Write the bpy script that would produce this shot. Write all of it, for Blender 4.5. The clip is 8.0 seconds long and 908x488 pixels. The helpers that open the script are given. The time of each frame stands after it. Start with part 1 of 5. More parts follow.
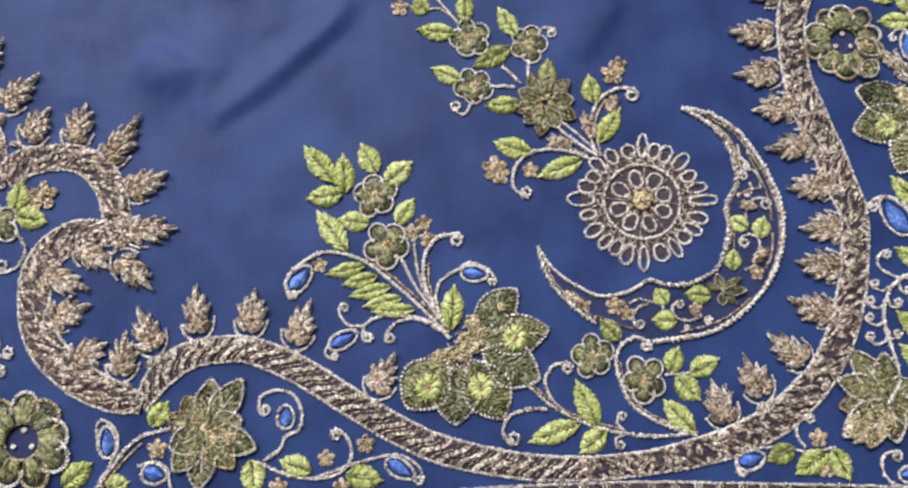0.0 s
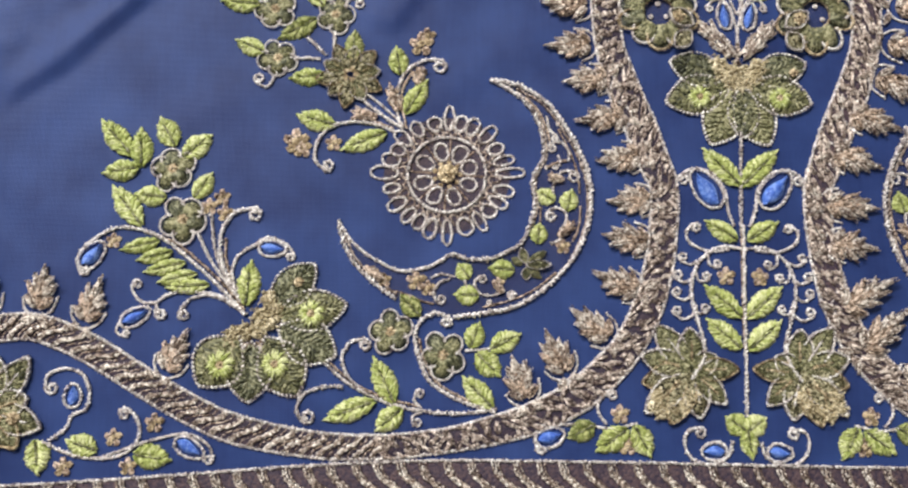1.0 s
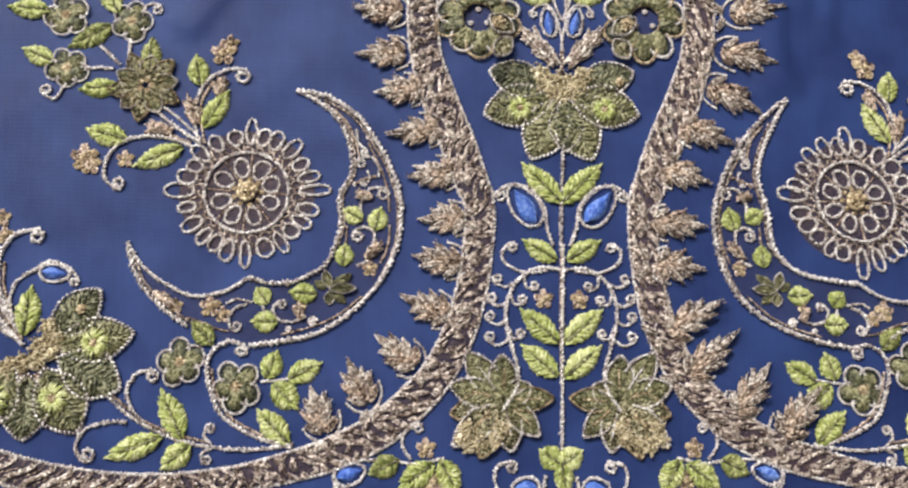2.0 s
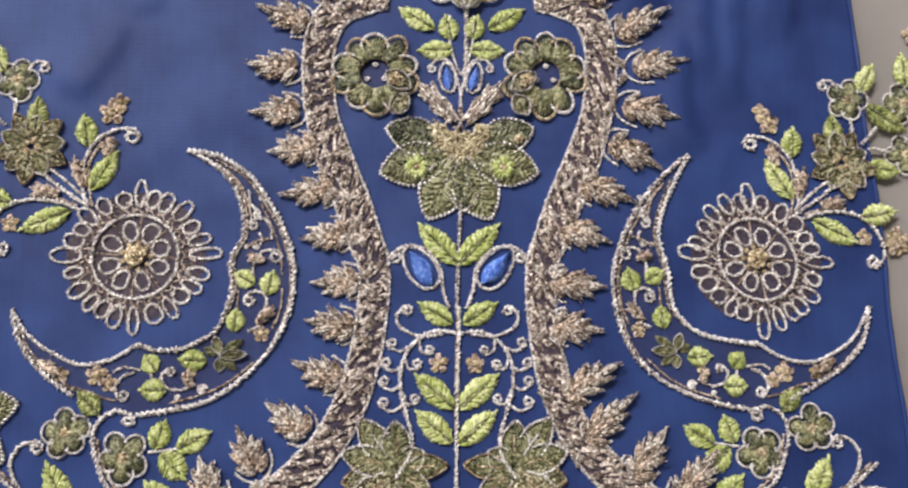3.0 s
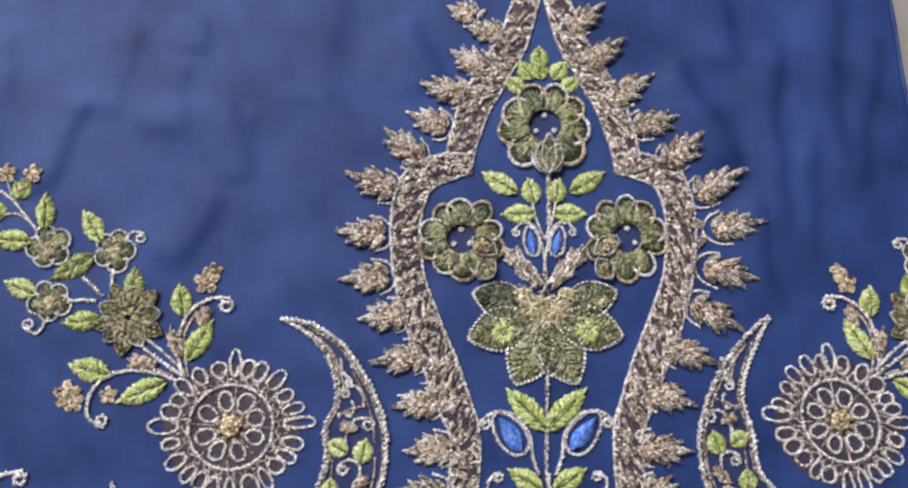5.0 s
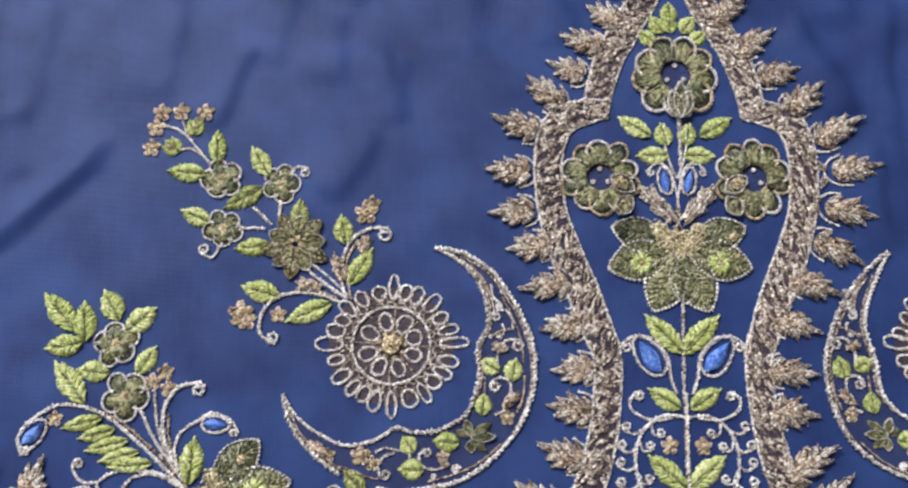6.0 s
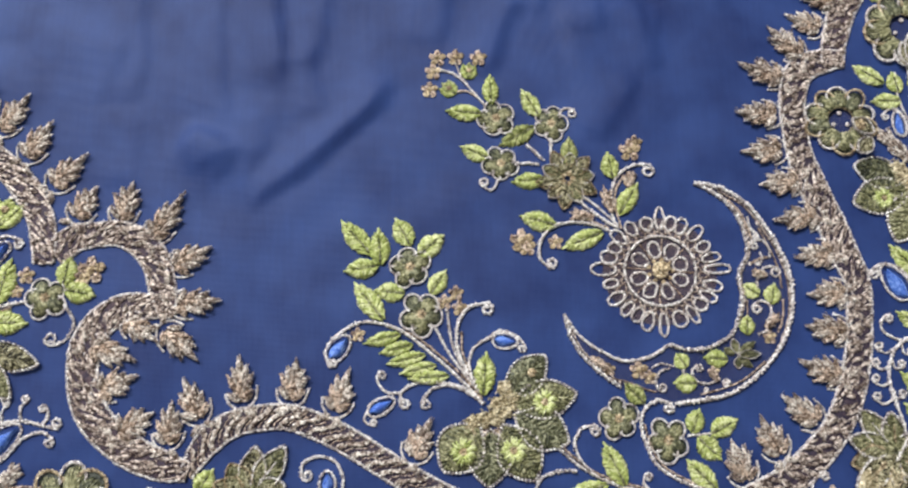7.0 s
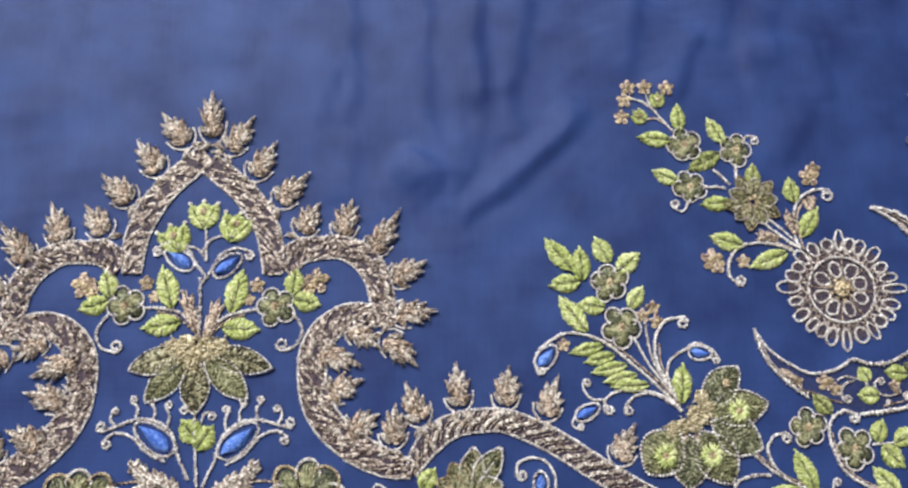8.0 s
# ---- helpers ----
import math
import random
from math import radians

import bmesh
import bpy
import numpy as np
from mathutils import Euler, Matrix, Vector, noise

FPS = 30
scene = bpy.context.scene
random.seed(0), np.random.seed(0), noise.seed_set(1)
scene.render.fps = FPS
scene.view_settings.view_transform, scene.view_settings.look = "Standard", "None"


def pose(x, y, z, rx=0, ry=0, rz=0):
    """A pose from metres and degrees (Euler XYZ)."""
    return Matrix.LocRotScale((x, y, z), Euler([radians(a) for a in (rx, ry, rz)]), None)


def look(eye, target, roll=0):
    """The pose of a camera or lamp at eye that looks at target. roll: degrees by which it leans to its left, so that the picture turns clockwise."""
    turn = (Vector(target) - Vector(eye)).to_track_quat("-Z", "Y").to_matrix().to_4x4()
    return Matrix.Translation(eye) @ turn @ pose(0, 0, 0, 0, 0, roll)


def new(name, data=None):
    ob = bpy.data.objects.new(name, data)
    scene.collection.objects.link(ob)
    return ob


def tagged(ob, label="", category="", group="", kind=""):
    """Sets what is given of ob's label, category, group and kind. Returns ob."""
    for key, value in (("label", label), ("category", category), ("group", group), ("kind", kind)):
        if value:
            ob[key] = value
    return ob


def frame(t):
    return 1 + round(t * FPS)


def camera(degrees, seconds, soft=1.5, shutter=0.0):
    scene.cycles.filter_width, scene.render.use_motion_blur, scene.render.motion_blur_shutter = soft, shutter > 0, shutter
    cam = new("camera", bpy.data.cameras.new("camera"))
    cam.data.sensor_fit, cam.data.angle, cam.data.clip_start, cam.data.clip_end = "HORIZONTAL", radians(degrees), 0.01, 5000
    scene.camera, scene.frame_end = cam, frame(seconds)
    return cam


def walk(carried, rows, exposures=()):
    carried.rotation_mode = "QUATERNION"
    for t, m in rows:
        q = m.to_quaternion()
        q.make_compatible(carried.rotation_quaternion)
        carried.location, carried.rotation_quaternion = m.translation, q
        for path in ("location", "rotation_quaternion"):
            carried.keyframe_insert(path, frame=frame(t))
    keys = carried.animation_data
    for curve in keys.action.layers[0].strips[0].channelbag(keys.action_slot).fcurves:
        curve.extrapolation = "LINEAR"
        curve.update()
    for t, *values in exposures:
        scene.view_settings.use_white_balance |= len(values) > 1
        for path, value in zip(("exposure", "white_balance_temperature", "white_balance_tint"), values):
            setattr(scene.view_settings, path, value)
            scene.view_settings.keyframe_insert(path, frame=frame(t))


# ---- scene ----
# ---- camera ----
cam = camera(58.9, 8.0, soft=2.35)
PATH = [
    (0.0, -0.00495, -0.03443, 0.22282, 8.756, -0.899, -0.386),
    (0.5, 0.02061, -0.03995, 0.22079, 8.942, -0.828, -0.461),
    (1.0, 0.04922, -0.04182, 0.21763, 8.931, -1.101, -0.664),
    (1.5, 0.07703, -0.03789, 0.21148, 9.492, -1.448, -0.953),
    (2.0, 0.09710, -0.03558, 0.20573, 9.156, -2.132, -1.184),
    (2.2, 0.10532, -0.03367, 0.20589, 9.330, -2.752, -1.367),
    (3.3, 0.12439, -0.00765, 0.20620, 8.249, -2.691, -1.853),
    (3.5, 0.12511, -0.00076, 0.20784, 8.610, -2.699, -2.025),
    (4.0, 0.12405, 0.01318, 0.20975, 9.151, -2.654, -2.241),
    (4.5, 0.11775, 0.02235, 0.21326, 9.668, -2.828, -2.242),
    (4.7, 0.11113, 0.02223, 0.21334, 9.833, -2.706, -2.238),
    (5.8, 0.07113, -0.00009, 0.22423, 11.414, -1.980, -1.284),
    (6.0, 0.06135, -0.00491, 0.22563, 11.361, -1.963, -1.353),
    (6.5, 0.02218, -0.01808, 0.23352, 11.434, -1.808, -1.267),
    (7.0, -0.02109, -0.02944, 0.23616, 12.049, -2.447, -1.165),
    (7.5, -0.05238, -0.03528, 0.24369, 12.293, -2.587, -0.869),
    (8.0, -0.08220, -0.03013, 0.25172, 12.643, -2.079, -0.215),
]
# stops, kelvin and tint: the camera drifts from a warmer to a cooler white balance
BALANCE = [(0.0, 0.0, 6800, 8), (2.0, 0.05, 6950, 10), (3.5, 0.02, 6700, 11), (4.5, 0.0, 6400, 10), (6.5, -0.03, 6550, 8), (8.0, 0.04, 6550, 7)]
walk(cam, [(t, pose(x, y, z, a, b, c)) for t, x, y, z, a, b, c in PATH], BALANCE)

# ---- light: unseen side and top lamps, added in a closed white room ----
world = bpy.data.worlds.new("world")
scene.world = world
world.use_nodes = True
world.node_tree.nodes["Background"].inputs[0].default_value = (0.5, 0.55, 0.65, 1)
world.node_tree.nodes["Background"].inputs[1].default_value = 0.1


def area_light(name, m, sx, sy, watts, colour):
    lamp = bpy.data.lights.new(name, "AREA")
    lamp.shape, lamp.size, lamp.size_y = "RECTANGLE", sx, sy
    lamp.energy, lamp.color = watts, colour
    ob = new(name, lamp)
    ob.matrix_world = m
    return tagged(ob, kind="structure")


area_light("window_light", look((-1.0, 0.75, 0.62), (0, 0, 0)), 0.75, 0.85, 8.4, (0.9, 0.96, 1.0))
area_light("ceiling_light", look((-0.4, 0.85, 1.12), (0, 0.02, 0)), 0.8, 0.25, 23, (0.97, 0.97, 0.98))


# ---- materials ----
def ramp(nt, fac, stops):
    n = nt.nodes.new("ShaderNodeValToRGB")
    while len(n.color_ramp.elements) < len(stops):
        n.color_ramp.elements.new(0.5)
    for e, (p, c) in zip(n.color_ramp.elements, stops):
        e.position, e.color = p, (*c, 1)
    nt.links.new(fac, n.inputs[0])
    return n.outputs[0]


def noise_fac(nt, scale, detail=3.0):
    tc = nt.nodes.new("ShaderNodeNewGeometry")
    n = nt.nodes.new("ShaderNodeTexNoise")
    n.inputs["Scale"].default_value, n.inputs["Detail"].default_value = scale, detail
    nt.links.new(tc.outputs["Position"], n.inputs["Vector"])
    return n.outputs[0]


def mixed(nt, fac, a, b, mode="MIX"):
    n = nt.nodes.new("ShaderNodeMix")
    n.data_type, n.blend_type = "RGBA", mode
    for socket, v in ((n.inputs[0], fac), (n.inputs[6], a), (n.inputs[7], b)):
        if isinstance(v, (int, float)):
            socket.default_value = v
        elif isinstance(v, tuple):
            socket.default_value = (*v, 1)
        else:
            nt.links.new(v, socket)
    return n.outputs[2]


def bump(nt, bsdf, height, strength, distance):
    n = nt.nodes.new("ShaderNodeBump")
    n.inputs["Strength"].default_value, n.inputs["Distance"].default_value = strength, distance
    nt.links.new(height, n.inputs["Height"])
    nt.links.new(n.outputs[0], bsdf.inputs["Normal"])


def material(name, rough=0.5, metal=0.0, sheen=0.0):
    m = bpy.data.materials.new(name)
    m.use_nodes = True
    b = m.node_tree.nodes["Principled BSDF"]
    b.inputs["Roughness"].default_value, b.inputs["Metallic"].default_value = rough, metal
    b.inputs["Sheen Weight"].default_value = sheen
    return m, m.node_tree, b


def thread(name, stops, rough=0.5, metal=0.0, sheen=0.0, fine=1500, cells=1500, speck=0.3, relief=0.00025):
    """Embroidery thread: each strand, piece and crinkled bead has its own tone, which in metal thread includes painted
    glints.
    """
    m, nt, b = material(name, rough, metal, sheen)
    geo, info = nt.nodes.new("ShaderNodeNewGeometry"), nt.nodes.new("ShaderNodeObjectInfo")
    vor, red = nt.nodes.new("ShaderNodeTexVoronoi"), nt.nodes.new("ShaderNodeSeparateColor")
    vor.inputs["Scale"].default_value = cells
    nt.links.new(geo.outputs["Position"], vor.inputs["Vector"])
    nt.links.new(vor.outputs["Color"], red.inputs[0])
    fn = noise_fac(nt, fine, 2)
    total = None
    rest = 0.88 - speck
    for source, share in ((info.outputs["Random"], 0.12), (geo.outputs["Random Per Island"], 0.4 * rest), (fn, 0.6 * rest), (red.outputs[0], speck)):
        n = nt.nodes.new("ShaderNodeMath")
        n.operation = "MULTIPLY_ADD"
        nt.links.new(source, n.inputs[0])
        n.inputs[1].default_value, n.inputs[2].default_value = share, 0.0
        if total:
            nt.links.new(total, n.inputs[2])
        total = n.outputs[0]
    nt.links.new(ramp(nt, total, stops), b.inputs["Base Color"])
    bead = nt.nodes.new("ShaderNodeMath")
    bead.operation = "SUBTRACT"
    nt.links.new(fn, bead.inputs[0])
    nt.links.new(vor.outputs["Distance"], bead.inputs[1])
    bump(nt, b, bead.outputs[0], 0.7, relief)
    return m


# metal threads: the near-white ramp ends put sparkle into the colour
COPPER = thread("copper_metal_thread", ((0.27, (0.07, 0.04, 0.038)), (0.5, (0.44, 0.345, 0.295)), (0.68, (1.0, 0.88, 0.8))), 0.38, 0.35, 0, 1500, 1500, 0.42)
SILVER = thread("pale_metal_cord", ((0.23, (0.12, 0.085, 0.09)), (0.43, (0.7, 0.62, 0.6)), (0.6, (1.0, 0.96, 0.94))), 0.36, 0.3, 0, 1300, 1500, 0.42)
BEIGE = thread("beige_metal_thread", ((0.27, (0.11, 0.07, 0.06)), (0.5, (0.49, 0.39, 0.325)), (0.67, (1.0, 0.93, 0.86))), 0.38, 0.3, 0, 1700, 1500, 0.42)
ROSE = thread("rose_copper_thread", ((0.27, (0.06, 0.032, 0.026)), (0.48, (0.46, 0.335, 0.25)), (0.69, (0.97, 0.81, 0.69))), 0.4, 0.35, 0, 1500, 1500, 0.42)
GOLD = thread("dull_gold_thread", ((0.25, (0.13, 0.085, 0.05)), (0.5, (0.52, 0.4, 0.25)), (0.74, (0.95, 0.81, 0.58))), 0.42, 0.35, 0, 1500, 1400, 0.42)
CREAM = thread("cream_gold_thread", ((0.22, (0.2, 0.15, 0.08)), (0.48, (0.62, 0.52, 0.33)), (0.72, (1.0, 0.9, 0.68))), 0.45, 0.2, 0, 1500, 1400, 0.42)
LIME = thread("lime_silk_thread", ((0.24, (0.2, 0.25, 0.045)), (0.48, (0.52, 0.58, 0.18)), (0.7, (0.88, 0.9, 0.52))), 0.6, 0.0, 0.1, 1300, 1300, 0.3)
MOSS = thread("moss_silk_thread", ((0.25, (0.1, 0.12, 0.03)), (0.5, (0.32, 0.36, 0.1)), (0.75, (0.66, 0.66, 0.33))), 0.5, 0.0, 0.1, 1300, 1300, 0.34)
OLIVE = thread("olive_silk_thread", ((0.25, (0.025, 0.03, 0.012)), (0.5, (0.23, 0.225, 0.105)), (0.74, (0.58, 0.55, 0.34))), 0.45, 0.0, 0.1, 1500, 1300, 0.36)
DARK = thread("dark_green_thread", ((0.25, (0.008, 0.011, 0.006)), (0.5, (0.115, 0.12, 0.058)), (0.74, (0.46, 0.45, 0.29))), 0.45, 0.0, 0.1, 1500, 1300, 0.36)
# near-black tone that paints the shade in the hollow of cupped petals
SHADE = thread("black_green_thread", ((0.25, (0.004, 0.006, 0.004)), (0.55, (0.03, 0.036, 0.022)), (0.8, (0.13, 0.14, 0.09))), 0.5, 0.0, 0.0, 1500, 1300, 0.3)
BLUE = thread("bright_blue_satin_thread", ((0.25, (0.02, 0.06, 0.34)), (0.5, (0.06, 0.17, 0.64)), (0.75, (0.26, 0.42, 0.88))), 0.5, 0.0, 0.1, 900, 1300, 0.3)
PLUM = thread("plum_net_backing", ((0.25, (0.02, 0.015, 0.035)), (0.5, (0.045, 0.03, 0.055)), (0.75, (0.13, 0.08, 0.085))), 0.7, 0, 0, 1500, 1500, 0.3)


def sheer(name, stops, alpha):
    m = thread(name, stops, 0.8)
    m.node_tree.nodes["Principled BSDF"].inputs["Alpha"].default_value = alpha
    return m


NET = sheer("sheer_plum_net", ((0.25, (0.03, 0.02, 0.04)), (0.5, (0.07, 0.05, 0.065)), (0.75, (0.15, 0.1, 0.1))), 0.2)
BROWN_NET = sheer("sheer_brown_net", ((0.25, (0.03, 0.02, 0.025)), (0.5, (0.085, 0.055, 0.055)), (0.75, (0.2, 0.13, 0.11))), 0.55)
KHAKI = thread("khaki_gold_thread", ((0.32, (0.03, 0.025, 0.012)), (0.5, (0.3, 0.27, 0.15)), (0.68, (0.74, 0.68, 0.48))), 0.45, 0.15, 0, 1500, 1400, 0.4)
BROWN = thread("brown_gold_thread", ((0.3, (0.05, 0.032, 0.03)), (0.5, (0.2, 0.145, 0.115)), (0.7, (0.5, 0.4, 0.32))), 0.5, 0.3, 0, 1500, 1500, 0.4)


def silk():
    m, nt, b = material("navy_silk", 0.5, 0.0, 0.03)
    b.inputs["Sheen Roughness"].default_value = 0.4
    b.inputs["Specular IOR Level"].default_value = 0.22
    b.inputs["Sheen Tint"].default_value = (0.45, 0.6, 1.0, 1)
    # uneven silk colour, with the soft light and shade of undulations painted in
    cloud = mixed(nt, 0.62, noise_fac(nt, 16, 3), noise_fac(nt, 55, 4))
    base = ramp(nt, cloud, ((0.32, (0.012, 0.025, 0.11)), (0.68, (0.034, 0.07, 0.236))))
    slub = nt.nodes.new("ShaderNodeMapping")
    geo = nt.nodes.new("ShaderNodeNewGeometry")
    slub.inputs["Scale"].default_value = (900, 60, 60)
    nt.links.new(geo.outputs["Position"], slub.inputs[0])
    sn = nt.nodes.new("ShaderNodeTexNoise")
    sn.inputs["Scale"].default_value, sn.inputs["Detail"].default_value = 1.0, 3
    nt.links.new(slub.outputs[0], sn.inputs["Vector"])
    nt.links.new(mixed(nt, 0.07, base, ramp(nt, sn.outputs[0], ((0.35, (0.016, 0.03, 0.14)), (0.65, (0.05, 0.085, 0.3))))), b.inputs["Base Color"])
    w1, w2 = nt.nodes.new("ShaderNodeTexWave"), nt.nodes.new("ShaderNodeTexWave")
    w2.bands_direction = "Y"
    mul = nt.nodes.new("ShaderNodeMath")
    for i, w in enumerate((w1, w2)):
        w.inputs["Scale"].default_value, w.inputs["Distortion"].default_value = 900, 0.6
        nt.links.new(geo.outputs["Position"], w.inputs["Vector"])
        nt.links.new(w.outputs["Fac"], mul.inputs[i])
    bump(nt, b, mul.outputs[0], 0.25, 0.0001)
    return m


def plain(name, a, c, scale, rough, depth=0.0004):
    m, nt, b = material(name, rough)
    f = noise_fac(nt, scale, 5)
    nt.links.new(ramp(nt, f, ((0.3, a), (0.7, c))), b.inputs["Base Color"])
    bump(nt, b, noise_fac(nt, scale * 30, 4), 0.3, depth)
    return m


SILK = silk()
SHEET = plain("greige_cotton_sheet", (0.27, 0.24, 0.232), (0.35, 0.315, 0.3), 20, 0.85)
PAINT = plain("white_wall_paint", (0.74, 0.73, 0.7), (0.8, 0.79, 0.76), 3, 0.8)
BOARDS = plain("brown_floor", (0.16, 0.11, 0.07), (0.24, 0.17, 0.11), 5, 0.6)

# ---- shaping: plan lengths in millimetres ----
rng = np.random.default_rng(7)
MMETRE = 0.001
FLIP = 1
AXIS = None          # the present mirror image: two rows of a plan transform, or None


def mirror_about(axis=None):
    global AXIS, FLIP
    AXIS, FLIP = axis, (-1 if axis else 1)


def here(p):
    """A plan point, or its mirror image: hand work, so the two sides differ by a slight skew."""
    x, y = p
    if AXIS:
        (a, b, c), (d, e, f) = AXIS
        x, y = a * x + b * y + c, d * x + e * y + f
    return x, y


# creases of the cloth: start, end, half width, height
CREASES = [
    ((-24.1, 74.8), (-72.9, 30.1), 1.7, 1.60), ((-67.9, 112.6), (-64.9, 54.0), 4.2, 0.7), ((-63.2, 55.0), (-92.4, 45.0), 2.7, 1.18), ((10.6, 104.8), (0.9, 72.8), 2.2, 1.30),
    ((38.5, 113.2), (35.6, 88.6), 2.7, 0.93), ((-139.1, 92.3), (-108.4, 82.6), 4.5, 1.12), ((-105.6, 65.4), (-108.2, 37.9), 3.1, 0.74),
    ((-92.5, 59.5), (-66.9, 46.2), 2.2, 1.30), ((-107.0, 124.8), (-108.5, 61.3), 3.1, 1.18), ((-85.0, 125.2), (-80.2, 55.6), 2.7, 1.18), ((-63.6, 125.6), (-65.8, 67.8), 2.7, 1.30), ((-48.1, 125.9), (-54.1, 74.1), 3.1, 1.18),
    ((-10.3, 126.6), (-15.0, 82.9), 3.1, 1.12), ((47.6, 77.4), (35.3, 52.5), 2.7, 1.12), ((-140.8, 119.7), (-143.0, 85.5), 4.6, 0.6), ((-203.2, 118.6), (-203.2, 62.4), 5.4, 0.93), ((22.6, 127.2), (18.0, 94.0), 3.1, 0.93),
    ((-27.3, 72.0), (-61.4, 40.3), 1.5, 0.9), ((-88.6, 58.5), (-75.6, 45.0), 2.2, 1.0), ((-57.4, 85.7), (-49.0, 61.6), 2.4, 0.8),
    ((176.3, 111.8), (192.3, 76.0), 2.2, 1.55), ((206.0, 120.1), (200.3, 53.0), 2.2, 1.18), ((223.9, 134.1), (218.8, 70.3), 3.1, 1.30), ((236.1, 119.6), (225.3, 65.2), 1.8, 1.12), ((212.3, 87.1), (211.6, 47.8), 1.8, 0.93),
    ((100.7, 125.2), (109.1, 102.9), 2.7, 1.18), ((41.5, 126.1), (42.4, 114.2), 1.8, 0.93), ((22.8, 94.0), (54.9, 99.9), 4.0, 1.12), ((54.9, 99.9), (53.8, 74.8), 3.1, 0.74), ((81.4, 134.2), (73.6, 95.3), 4.5, 0.74),
    ((193.5, 71.0), (199.0, 34.1), 2.2, 1.12), ((190.6, 134.5), (191.6, 106.3), 3.1, 0.93),
]
EDGE = (247.6, -0.036, 0.6)   # side hem of the silk: place, slope, bow


def hem_edge(y):
    """The side edge of the silk, slightly bowed."""
    return EDGE[0] + EDGE[1] * y + EDGE[2] * np.sin(y / 38) + 0.4 * np.sin(y / 9)


def lift(x, y):
    """Height of the cloth over the table."""
    x, y = np.asarray(x, float), np.asarray(y, float)
    z = 0.22 * np.sin(x / 31 + 1.0) * np.sin(y / 37) + 0.12 * np.sin(x / 17 + y / 23)
    z = z + 0.13 * np.sin(x / 4.7 + 2.1 * np.sin(y / 11.3)) * np.sin(y / 5.9 + 1.7 * np.sin(x / 13.1)) + 0.1 * np.sin(x / 8.3 - y / 6.7 + 1.5 * np.sin(y / 17))
    z = z - 1.2 * np.clip((x - hem_edge(y)) / 6, 0, 1)
    for (x0, y0), (x1, y1), w, h in CREASES:
        dx, dy = x1 - x0, y1 - y0
        n = math.hypot(dx, dy)
        u = ((x - x0) * dx + (y - y0) * dy) / n
        v = ((x - x0) * -dy + (y - y0) * dx) / n
        v = v + 1.1 * np.sin(u / 9.0 + x0) + 0.5 * np.sin(u / 3.7 + y0)
        edge = np.clip(np.minimum(u, n - u) / (0.18 * n), 0, 1)
        z = z + (1.35 if x0 > 150 else 0.85) * h * edge * edge * (3 - 2 * edge) * np.exp(-(v / w) ** 2 * np.where(v > 0, 1.0, 0.06))
    return z


class Shape:
    def __init__(self):
        self.v, self.f, self.n, self.tone, self.tones = [], [], 0, 0, []

    def add(self, v, f):
        self.v.append(np.asarray(v, float))
        self.f.extend([tuple(int(i) + self.n for i in q) for q in f])
        self.tones.extend([self.tone] * len(f))
        self.n += len(v)

    def mesh(self, name, mat, scale=1.0):
        me = bpy.data.meshes.new(name)
        me.from_pydata((np.concatenate(self.v) * scale).tolist(), [], self.f)
        for one in mat if isinstance(mat, tuple) else (mat,):
            me.materials.append(one)
        me.polygons.foreach_set("material_index", self.tones)
        me.polygons.foreach_set("use_smooth", [True] * len(me.polygons))
        me.update()
        return me


GRID = {}


def tube_faces(n, sides):
    if (n, sides) not in GRID:
        fs = []
        for i in range(n - 1):
            for k in range(sides):
                a, b = i * sides + k, i * sides + (k + 1) % sides
                fs.append((a, b, b + sides, a + sides))
        fs.append(tuple(range(sides))[::-1])
        fs.append(tuple((n - 1) * sides + k for k in range(sides)))
        GRID[(n, sides)] = fs
    return GRID[(n, sides)]


def side_of(c):
    t = np.gradient(c, axis=0)
    n = np.stack([-t[:, 1], t[:, 0], np.zeros(len(c))], 1)
    return n / np.maximum(np.linalg.norm(n, axis=1, keepdims=True), 1e-9)


def sweep(shape, c, r, sides=5, n=None):
    """A strand of radius r along the points c."""
    c = np.asarray(c, float)
    n = side_of(c) if n is None else n
    r = np.broadcast_to(np.asarray(r, float), (len(c),))
    a = np.arange(sides) * 2 * np.pi / sides + 0.3
    ring = np.cos(a)[None, :, None] * n[:, None, :] + np.sin(a)[None, :, None] * np.array([0, 0, 1.0])
    shape.add((c[:, None, :] + r[:, None, None] * ring).reshape(-1, 3), tube_faces(len(c), sides))


def resample(p, step):
    d = np.concatenate([[0], np.cumsum(np.linalg.norm(np.diff(p, axis=0), axis=1))])
    n = max(3, int(d[-1] / step) + 1)
    s = np.linspace(0, d[-1], n)
    return np.stack([np.interp(s, d, p[:, k]) for k in range(p.shape[1])], 1)


